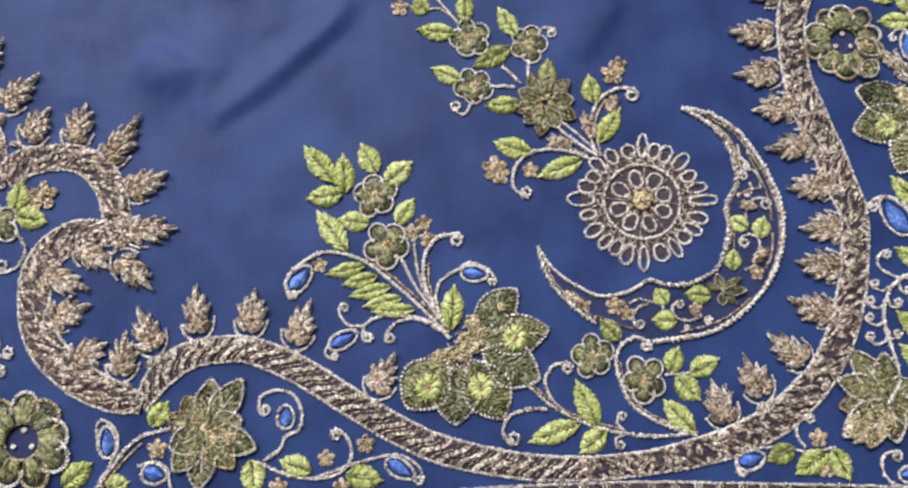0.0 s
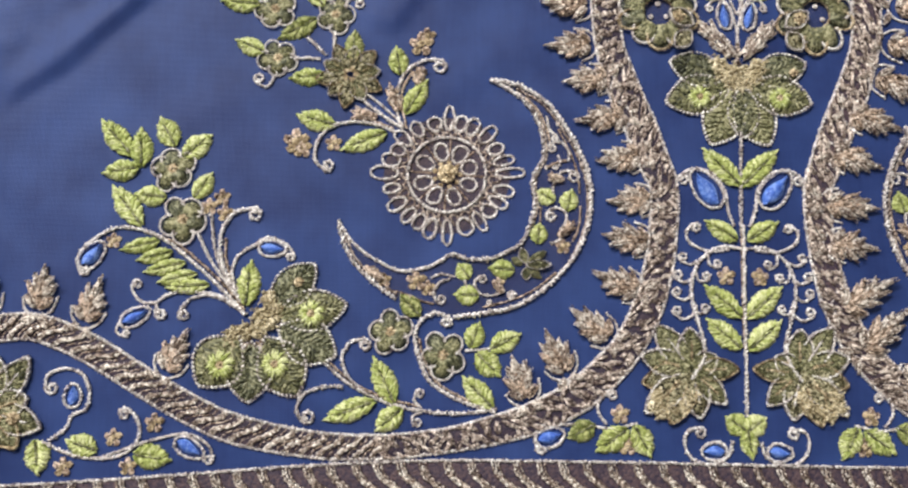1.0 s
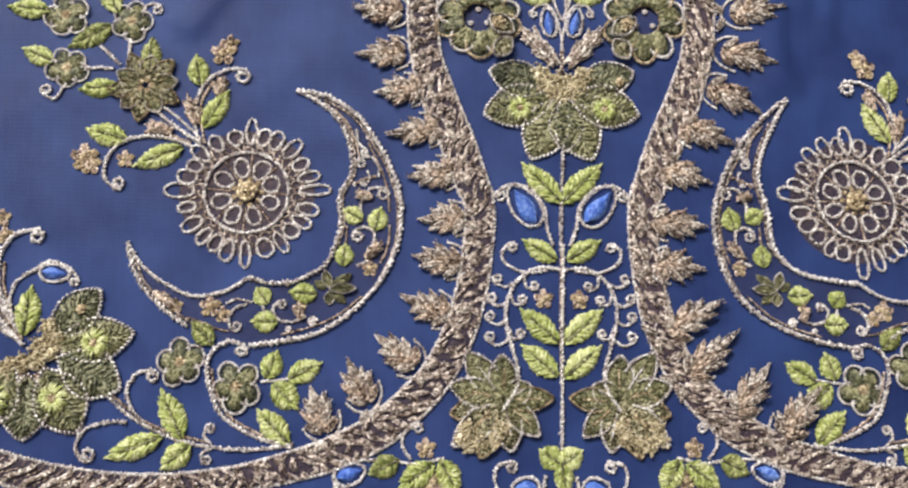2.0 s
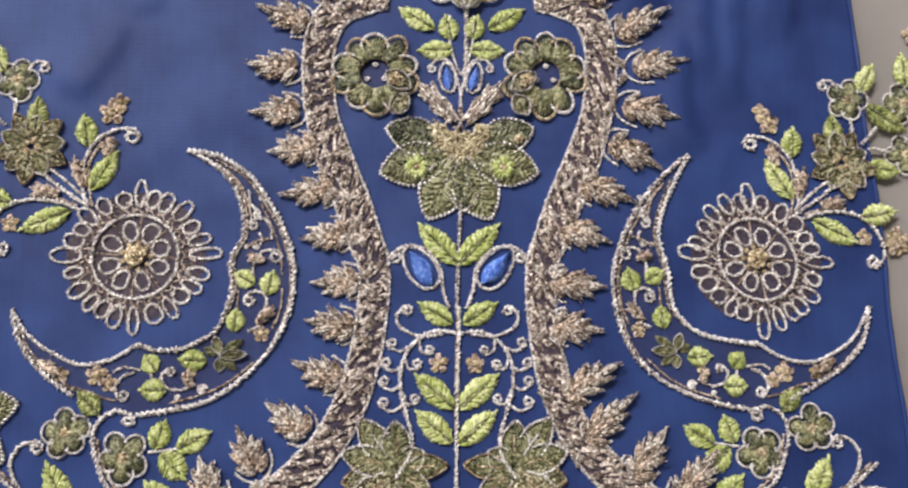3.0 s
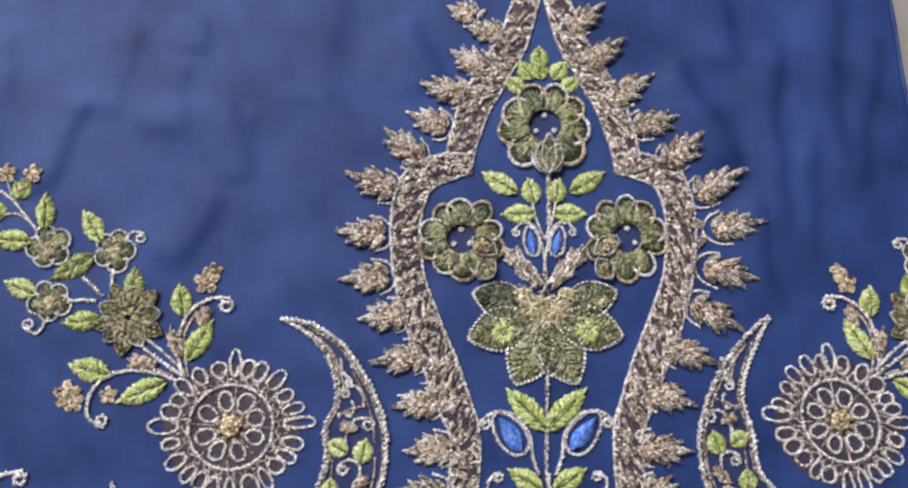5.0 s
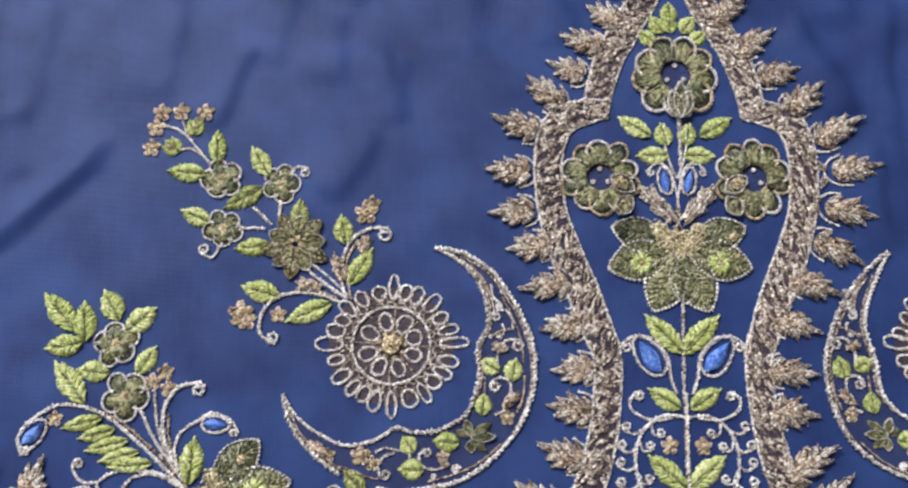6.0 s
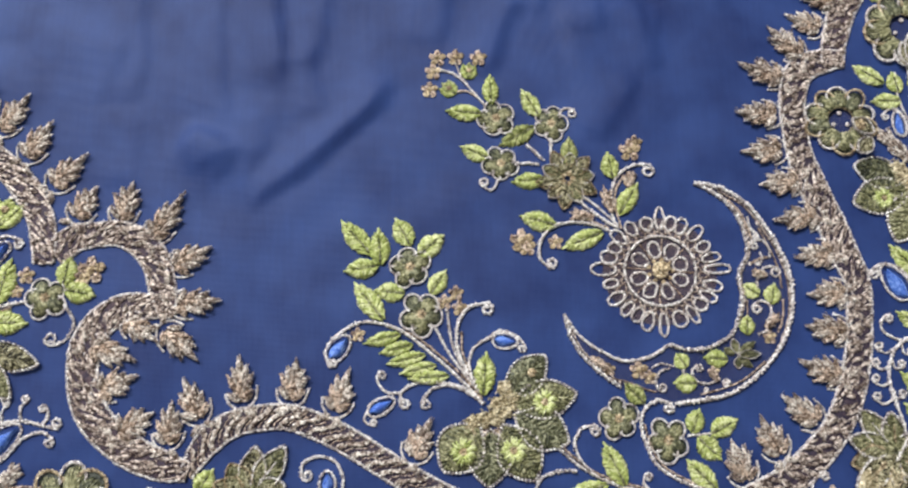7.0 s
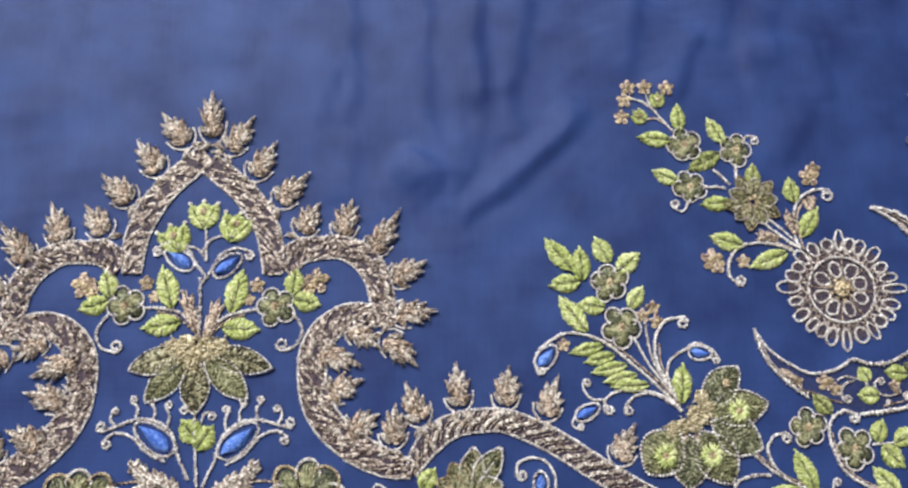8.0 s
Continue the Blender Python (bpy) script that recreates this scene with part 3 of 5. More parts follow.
def band(name, pts, widths, label, slant=1, group="", gap=1.0, feather=False):
    """Border band: a dark net strip between two beaded cords, filled with slanting twists of copper thread."""
    top = thing(name, pts[0], label, "embroidery", group)
    c = spline([here(p) for p in pts], 0.5)
    d = np.concatenate([[0], np.cumsum(np.linalg.norm(np.diff(c, axis=0), axis=1))])
    # widths follow the control points along the curve
    ctrl = [int(np.argmin(np.hypot(c[:, 0] - here(p)[0], c[:, 1] - here(p)[1]))) for p in pts]
    w = np.interp(np.arange(len(c)), ctrl, widths)
    t = np.gradient(c, axis=0)
    t /= np.linalg.norm(t, axis=1, keepdims=True)
    n = np.stack([-t[:, 1], t[:, 0]], 1)
    s = Shape()
    rows = []
    for k, h in ((-0.5, 0.06), (-0.42, 0.26), (0, 0.36), (0.42, 0.26), (0.5, 0.06)):
        p = c + n * (w * k)[:, None]
        rows.append(np.column_stack([p, lift(p[:, 0], p[:, 1]) + h + 0.05 * (len(name) % 4)]))
    m = len(c)
    s.add(np.concatenate(rows), [(i * m + k, i * m + k + 1, (i + 1) * m + k + 1, (i + 1) * m + k) for i in range(4) for k in range(m - 1)])
    hang("net_backing", s.mesh("net_backing", PLUM, MMETRE), top, Matrix.Identity(4))
    for sign in (-1, 1):
        s = Shape()
        rope(s, c + n * (sign * w * 0.5)[:, None], 0.5, 0.0)
        hang("edge_cord", s.mesh("edge_cord", SILVER, MMETRE), top, Matrix.Identity(4))
    def on_band(sv, u):
        """Plan points at the stretches sv along the band and the shares u across it."""
        ix = np.interp(np.clip(sv, 0, d[-1]), d, np.arange(m))
        q, nn = (np.stack([np.interp(ix, np.arange(m), arr[:, j]) for j in (0, 1)], 1) for arr in (c, n))
        return q + nn * (np.interp(ix, np.arange(m), w) * u)[:, None]

    spare = -1.5 if feather else 0.8
    pos, odd, fill = spare, 0, Shape()
    while pos < d[-1] - spare:
        ww = w[min(m - 1, int(np.searchsorted(d, pos)))]
        s = Shape()
        lean = -slant * FLIP * (0.5 * ww + 0.8)
        if feather:
            rows = max(3, round(ww / 2.4))
            for row in range(rows):
                mid = -0.38 + 0.76 * row / (rows - 1) + rng.normal(0, 0.06)
                o = pos + rng.normal(0, 0.7) + lean * mid * 0.7
                reach = min(0.26, 1.7 / ww) * rng.uniform(0.6, 1.2)
                tip = lean * rng.uniform(0.1, 0.5) + rng.normal(0, 0.9)
                for k in (-1.5, -0.5, 0.5, 1.5):
                    v = np.linspace(-1, 1, 7)
                    sv = o + tip * v + k * (0.46 - 0.25 * v ** 2) + 0.35 * np.sin(v * 2.4)
                    q = on_band(sv, np.clip(mid + reach * v, -0.47, 0.47)) + rng.normal(0, 0.14, (7, 2))
                    z = lift(q[:, 0], q[:, 1]) + 0.45 + 0.4 * (1 - v ** 2) * (1.2 - 0.3 * abs(k)) + rng.normal(0, 0.12, 7)
                    sweep(fill, np.column_stack([q, z]), 0.21 * np.clip(1 + rng.normal(0, 0.45, 7), 0.35, 1.9) * (1.1 - 0.4 * v ** 2), 4)
            pos += rng.uniform(2.1, 2.9) * gap
            continue
        fat = 3 if odd % 2 == 0 or gap > 2 else 1
        seg = max(10, int(ww * 3.4))
        u = np.linspace(-0.47, 0.47, seg)
        for k in range(fat):
            sv = pos + (k - (fat - 1) / 2) * (0.85 if gap > 2 else 0.55) + lean * (u * 1.5 + 0.2 * np.sin(u * 6.6))
            q = on_band(sv, u) + rng.normal(0, 0.12, (seg, 2))
            z = lift(q[:, 0], q[:, 1]) + 0.5 + (0.4 if fat == 3 else 0.0) * np.cos(u * 3) + rng.normal(0, 0.15, seg)
            bead = np.clip(1 + 0.35 * np.sin(np.arange(seg) * 1.75 + k * 2.0) + rng.normal(0, 0.25, seg), 0.3, 1.8)
            sweep(s, np.column_stack([q, z]), (0.37 if fat == 3 else 0.2) * bead * (1.1 - 0.8 * np.abs(u)), 4)
        mat = BEIGE if fat == 3 else ROSE
        pos += rng.uniform(2.1, 2.7) * (1.0 if ww > 7 else 0.92) * gap
        hang("twist", s.mesh("twist", mat, MMETRE), top, Matrix.Identity(4))
        odd += 1
    if feather:
        tagged(hang("thread_fill", fill.mesh("thread_fill", COPPER, MMETRE), top, Matrix.Identity(4)), kind="stuff")
    return top

# ---- the room, the table and the cloth ----
def box(name, lo, hi, mat, parent=None, bevel=0.0):
    bm = bmesh.new()
    bmesh.ops.create_cube(bm, size=1)
    for v in bm.verts:
        v.co = Vector([lo[k] + (v.co[k] + 0.5) * (hi[k] - lo[k]) for k in range(3)])
    if bevel:
        bmesh.ops.bevel(bm, geom=list(bm.edges), offset=bevel, segments=2, affect="EDGES")
    me = bpy.data.meshes.new(name)
    bm.to_mesh(me)
    bm.free()
    me.materials.append(mat)
    ob = new(name, me)
    ob.parent = parent
    return ob


def structure(ob, label):
    return tagged(ob, label, ob.name.split("_")[0], "", "structure")


structure(box("floor", (-1.6, -2.0, -0.85), (2.2, 2.0, -0.77), BOARDS), "plain brown floor of the room")
structure(box("ceiling", (-1.6, -2.0, 1.75), (2.2, 2.0, 1.85), PAINT), "plain white painted ceiling")
structure(box("wall_north", (-1.6, 1.92, -0.77), (2.2, 2.0, 1.75), PAINT), "plain white painted wall")
structure(box("wall_south", (-1.6, -2.0, -0.77), (2.2, -1.92, 1.75), PAINT), "plain white painted wall")
structure(box("wall_east", (2.12, -1.92, -0.77), (2.2, 1.92, 1.75), PAINT), "plain white painted wall")
structure(box("wall_west", (-1.6, -1.92, -0.77), (-1.52, 1.92, 1.75), PAINT), "plain white painted wall")

table = tagged(new("table"), "table under a creased greige cotton sheet", "table")
box("tabletop", (-0.75, -0.42, -0.04), (0.75, 0.6, -0.0035), BOARDS, table, 0.004)
for sx in (-0.68, 0.68):
    for sy in (-0.36, 0.54):
        box("leg", (sx - 0.03, sy - 0.03, -0.77), (sx + 0.03, sy + 0.03, -0.04), BOARDS, table, 0.004)


def cloth(name, x0, x1, y0, y1, step, height, mat, thick, label, category, edge=None):
    """A sheet of cloth, height(x, y) in millimetres; edge(y) gives its side hem."""
    nx, ny = int((x1 - x0) / step), int((y1 - y0) / step)
    s = Shape()
    u, y = np.meshgrid(np.linspace(0, 1, nx + 1), np.linspace(y0, y1, ny + 1))
    right = edge(y) if edge else np.full_like(y, x1)
    x = x0 + u * (right - x0)
    z = height(x, y)
    n = nx + 1
    top = np.column_stack([x.ravel(), y.ravel(), z.ravel()])
    k = len(top)
    f = [(j * n + i, j * n + i + 1, (j + 1) * n + i + 1, (j + 1) * n + i) for j in range(ny) for i in range(nx)]
    rim = [i for i in range(nx)] + [j * n + nx for j in range(ny)] + [ny * n + i for i in range(nx, 0, -1)] + [j * n for j in range(ny, 0, -1)]
    low = top[rim] - np.array([0, 0, thick])
    r = len(rim)
    f += [(rim[i], k + i, k + (i + 1) % r, rim[(i + 1) % r]) for i in range(r)]
    s.add(np.concatenate([top, low]), f)
    ob = new(name, s.mesh(name, mat, MMETRE))
    return tagged(ob, label, category)


def sheet_height(x, y):
    return -1.6 + 0.25 * np.sin(x / 19 + y / 90) + 0.2 * np.sin(y / 47 + 1) + (0.5 * np.sin(x / 7.3 + np.sin(y / 60) * 2) + 0.3 * np.sin(x / 4.1 - y / 33 + np.sin(y / 21))) * np.exp(-((x - 262) / 60) ** 2)


cloth("table_sheet", -740, 740, -410, 590, 5, sheet_height, SHEET, 1.0, "creased greige cotton sheet spread on the table", "sheet")
panel = cloth("silk_panel", -420, 300, -110, 330, 2.0, lambda x, y: lift(x, y), SILK, 0.35, "navy blue silk dress panel, softly creased, on a greige sheet", "fabric", hem_edge)


def side_hem():
    """The rolled side hem of the silk."""
    y = np.linspace(-109, 329, 300)
    s = Shape()
    c = np.column_stack([hem_edge(y) - 0.5, y, lift(hem_edge(y) - 0.5, y) - 0.1])
    sweep(s, c, 0.55 + 0.08 * np.sin(y / 3.1), 8)
    ob = new("rolled_hem", s.mesh("rolled_hem", SILK, MMETRE))
    ob.parent = panel
    return ob


side_hem()


# ---- the border: mirror lines of the tall arch and of the middle motif ----
ARCH = ((-0.9927, 0.0879, 266.18), (0.0407, 0.9998, -5.61))
SIDE = ((-0.9424, 0.0568, 259.3), (0.0684, 1.0041, -7.37))
FAR = ((-0.9488, -0.014, 262.0), (0.1238, 1.0005, -11.0))
MIDDLE = ((-1.0236, -0.052, -306.29), (-0.1206, 1.006, -15.67))


def mirrored(build, axis):
    """Builds a motif and its mirror image."""
    mirror_about()
    build()
    mirror_about(axis)
    build()
    mirror_about()


def arch_border():
    band("arch_band", [
        (116.6, 80.4), (110.5, 79.8), (103.2, 77.0), (99.8, 71.5), (98.4, 64.5), (98.3, 57.0), (99.2, 48.0), (102.2, 37.0), (106.6, 25.4), (110.0, 14.9),
        (112.3, 6.6), (110.7, -9.7), (106.8, -24.0), (101.2, -34.8), (94.7, -42.2), (86.6, -48.8), (77.8, -53.2), (69.3, -56.2), (52.3, -59.9), (35.4, -61.6), (32.5, -61.6)],
        [5.5, 7.5, 8.5, 8.5, 8, 8, 8, 9, 9, 8.5, 7.5, 7.5, 8, 8, 8.5, 8.5, 8, 7.5, 6, 6, 6],
        "tall arch band of slanted copper metal thread between beaded cords", 1, "border bands", 1.0, True)
    band("arch_peak_band", [
        (139.0, 142.0), (136.8, 134.0), (133.3, 124.5), (130.0, 115.5), (126.0, 109.5), (122.5, 103.5), (119.0, 98.0), (116.3, 91.0), (114.3, 84.5), (113.2, 78.2)],
        [3, 6, 7.5, 8, 8.5, 8.5, 8.5, 8, 7.5, 7],
        "peaked arch band of slanted copper metal thread between beaded cords", 1, "border bands", 1.0, True)


def wave_border():
    band("border_band", [
        (35.1, -61.6), (18.5, -61.0), (-2.6, -57.0), (-15.5, -51.6), (-28.4, -44.2), (-41.5, -36.0), (-52.0, -31.0),
        (-59.0, -29.0), (-66.0, -29.2), (-73.0, -30.5), (-79.0, -34.0), (-83.5, -39.5), (-86.0, -44.5)],
        [6, 6.5, 7.2, 7.2, 7.2, 7.2, 7, 6.8, 6.8, 7, 7.5, 6, 3.5],
        "waving border band of slanted copper metal thread between beaded cords", -1, "border bands")
    band("hooked_band", [(-85.8, -43.4), (-93.6, -41.5), (-102.4, -37.3), (-110.1, -31.1), (-114.6, -24.4), (-116.6, -16.6), (-116.4, -8.3), (-112.9, -1.6), (-106.3, 2.7), (-98.3, 3.0), (-91.7, 1.2)],
        [5, 8, 9, 9, 9, 8.5, 8.5, 8.5, 8, 7, 3], "hook-shaped border band of copper metal thread between beaded cords", -1, "border bands", 1.0, True)
    band("scalloped_band", [(-127.0, 19.0), (-121.5, 23.6), (-115.5, 24.6), (-109.0, 25.0), (-102.0, 21.8), (-97.3, 15.5), (-95.4, 8.0), (-93.4, 0.5)],
        [8, 8, 7, 7.2, 8.2, 8, 7.5, 5], "scalloped border band of copper metal thread", -1, "border bands", 1.0, True)
    band("peak_band", [(-152.0, 52.8), (-147.0, 48.6), (-141.0, 43.5), (-135.5, 36.8), (-132.0, 29.5), (-130.6, 23.0), (-130.2, 16.2)],
        [7, 7.5, 7.5, 8, 7.5, 7, 5.5], "peaked border band of copper metal thread", -1, "border bands", 1.0, True)


def arch_sprigs():
    sprig((119.3, 124.1), (112.1, 127.1), 8)
    sprig((126.8, 118.2), (116.8, 121.1), 8)
    sprig((122.1, 108.0), (112.1, 113.8), 9)
    sprig((116.2, 100.2), (103.6, 104.3), 9)
    sprig((110.4, 90.9), (99.9, 95.4), 9)
    sprig((102.8, 81.5), (93.2, 90.9), 9.5)
    sprig((95.5, 73.3), (83.0, 78.5), 9.5)
    sprig((92.8, 61.1), (79.3, 62.2), 9.5)
    sprig((93.4, 49.7), (80.7, 48.9), 9.5)
    sprig((97.5, 39.3), (85.0, 38.5), 9.5)
    sprig((101.9, 28.3), (88.8, 26.7), 9.5)
    sprig((105.7, 16.6), (93.9, 15.1), 9.5)
    sprig((108.2, 4.1), (96.3, 3.7), 9.5)
    sprig((107.0, -7.7), (94.3, -5.4), 9.5)
    sprig((103.5, -20.8), (91.9, -16.2), 9.5)
    sprig((95.3, -33.5), (84.9, -25.9), 9.5)
    sprig((83.0, -42.6), (78.0, -32.0), 9.5)
    sprig((72.4, -49.5), (68.7, -37.9), 9.5)


def far_arch_sprigs():
    sprig((146.5, 119.3), (156.5, 127.0), 8)
    sprig((150.5, 108.5), (162.0, 116.2), 9)
    sprig((157.3, 98.2), (169.5, 105.4), 9)
    sprig((163.3, 90.0), (176.3, 92.5), 9)
    sprig((171.1, 79.0), (182.4, 87.7), 9.5)
    sprig((178.8, 69.4), (192.4, 76.6), 9.5)
    sprig((182.6, 59.9), (196.8, 61.8), 9.5)
    sprig((179.4, 49.7), (193.7, 45.4), 9.5)
    sprig((175.3, 39.9), (188.1, 32.5), 9.5)
    sprig((166.7, 28.8), (180.3, 23.5), 9.5)
    sprig((161.0, 17.3), (173.3, 12.8), 9.5)
    sprig((157.7, 2.7), (171.6, 0.7), 9.5)
    sprig((157.8, -8.6), (170.2, -10.2), 9.5)
    sprig((159.4, -26.2), (173.8, -18.7), 9.5)
    sprig((163.9, -37.4), (177.4, -27.1), 9.5)
    sprig((175.9, -47.0), (185.4, -34.9), 9.5)
    sprig((187.3, -53.0), (197.7, -41.1), 9.5)


def border_sprigs():
    sprig((-23.0, -40.9), (-17.8, -30.6), 9)
    sprig((-45.2, -27.5), (-41.0, -16.6), 9)
    sprig((-57.6, -24.4), (-55.9, -12.4), 9)
    sprig((-71.4, -24.7), (-72.6, -11.9), 9)
    sprig((-83.1, -28.9), (-88.0, -17.9), 9)
    sprig((-91.9, -35.8), (-90.8, -24.5), 9)
    sprig((-105.7, -32.4), (-95.6, -27.1), 9)
    sprig((-111.8, -20.8), (-100.7, -16.7), 9)
    sprig((-114.5, -8.0), (-102.2, -12.5), 9)
    sprig((-105.0, -0.8), (-96.9, -6.9), 8)
    sprig((-93.9, -3.7), (-84.9, -12.6), 9)
    sprig((-91.2, 3.3), (-78.3, 5.0), 9)
    sprig((-92.5, 14.7), (-81.6, 20.5), 9)
    sprig((-99.1, 23.7), (-90.8, 36.3), 9)
    sprig((-108.8, 29.1), (-105.4, 41.0), 9)
    sprig((-121.7, 30.0), (-116.1, 39.6), 9)
    sprig((-129.1, 39.9), (-120.5, 48.9), 9)
    sprig((-137.7, 48.8), (-130.7, 59.5), 9)
    sprig((-146.0, 57.4), (-138.6, 67.7), 9)


mirrored(arch_border, ARCH)
arch_sprigs()
far_arch_sprigs()
mirrored(wave_border, MIDDLE)
mirrored(border_sprigs, MIDDLE)
sprig((-151.6, 61.7), (-152.4, 77.1), 9)
HEM = [(-330, -80), (-160, -79), (-64, -77.5), (30, -73), (86, -73.5), (160, -76), (245, -78)]
band("hem_band", HEM, [15, 15, 15, 15, 15, 15, 15], "straight hem band of slanted copper metal thread", 1, "", 2.5)


# ---- medallion and crescent ----
def looped(parent, mid, angle, r0, r1, w, r=0.42, mat=None):
    """A teardrop loop of cord pointing away from the medallion's middle."""
    pts = []
    r1 += rng.normal(0, 0.35)
    w *= rng.uniform(0.8, 1.15)
    angle += rng.normal(0, 0.02)
    for k in range(13):
        a = -math.pi + 2 * math.pi * k / 12
        rad = 0.5 * (r0 + r1) + 0.5 * (r1 - r0) * math.cos(a)
        side = 0.5 * w * math.sin(a) * (0.88 + 0.14 * math.cos(a))
        pts.append((mid[0] + rad * math.cos(angle) - side * math.sin(angle) + rng.normal(0, 0.1), mid[1] + 0.95 * (rad * math.sin(angle) + side * math.cos(angle))))
    cord(parent, pts, r, name="loop", mat=mat or SILVER)


def medallion():
    mid = (52.1, 11.7)
    top = thing("medallion", mid, "round medallion of looped pale copper cord with a gold knotted heart", "embroidery", "medallions")
    s = Shape()
    a = np.linspace(0, 2 * np.pi, 48, endpoint=False)
    x, y = here(mid)
    outer = np.column_stack([x + 17.5 * np.cos(a), y + 16.6 * np.sin(a)])
    dome(s, outer, 0.35)
    vz = s.v[0]
    vz[:, 2] += lift(vz[:, 0], vz[:, 1])
    hang("net_backing", s.mesh("net_backing", BROWN_NET, MMETRE), top, Matrix.Identity(4))
    ring = [(mid[0] + 10.9 * math.cos(k * math.pi / 8), mid[1] + 10.7 * math.sin(k * math.pi / 8)) for k in range(17)]
    cord(top, ring, 0.52, name="ring_cord", up=0.3)
    ring = [(mid[0] + (12.0 + 0.5 * (-1) ** k) * math.cos(k * math.pi / 24), mid[1] + (11.8 + 0.5 * (-1) ** k) * math.sin(k * math.pi / 24)) for k in range(49)]
    cord(top, ring, 0.3, name="ring_cord", mat=COPPER, up=0.1)
    for k in range(8):
        g = 0.28 + k * math.pi / 4 + rng.normal(0, 0.05)
        looped(top, mid, g, 4.2, 9.2, 4.4, 0.45)
        cord(top, [(mid[0] + r * math.cos(g + 0.39 + 0.05 * (r % 2)), mid[1] + r * math.sin(g + 0.39 + 0.05 * (r % 2))) for r in (4.0, 6.0, 8.0, 10.2)], 0.3, name="spoke_cord", mat=ROSE)
    for k in range(24):
        far = 21.2 if k % 6 == 0 else 18.6 + 0.7 * math.sin(k * 2.3)
        looped(top, mid, k * 2 * math.pi / 24 + 0.04 * math.sin(k * 5.1), 13.4, far, 3.9 + 0.4 * math.sin(k * 3.7), 0.45)
        g = (k + 0.5) * 2 * math.pi / 24
        cord(top, [(mid[0] + r * math.cos(g + b), mid[1] + 0.97 * r * math.sin(g + b)) for r, b in ((11.4, -0.09), (13.2, -0.05), (15.0, 0.02), (13.6, 0.08), (12.2, 0.1))], 0.34, name="link_cord", mat=COPPER)
    hang("heart_coil", KNOT_GOLD, top, ring_pose(mid, 3.2, 0.1))
    for k in range(9):
        g = k * 2 * math.pi / 9
        knot(top, (mid[0] + 3.6 * math.cos(g), mid[1] + 3.4 * math.sin(g)), 0.75, True, 0.2)


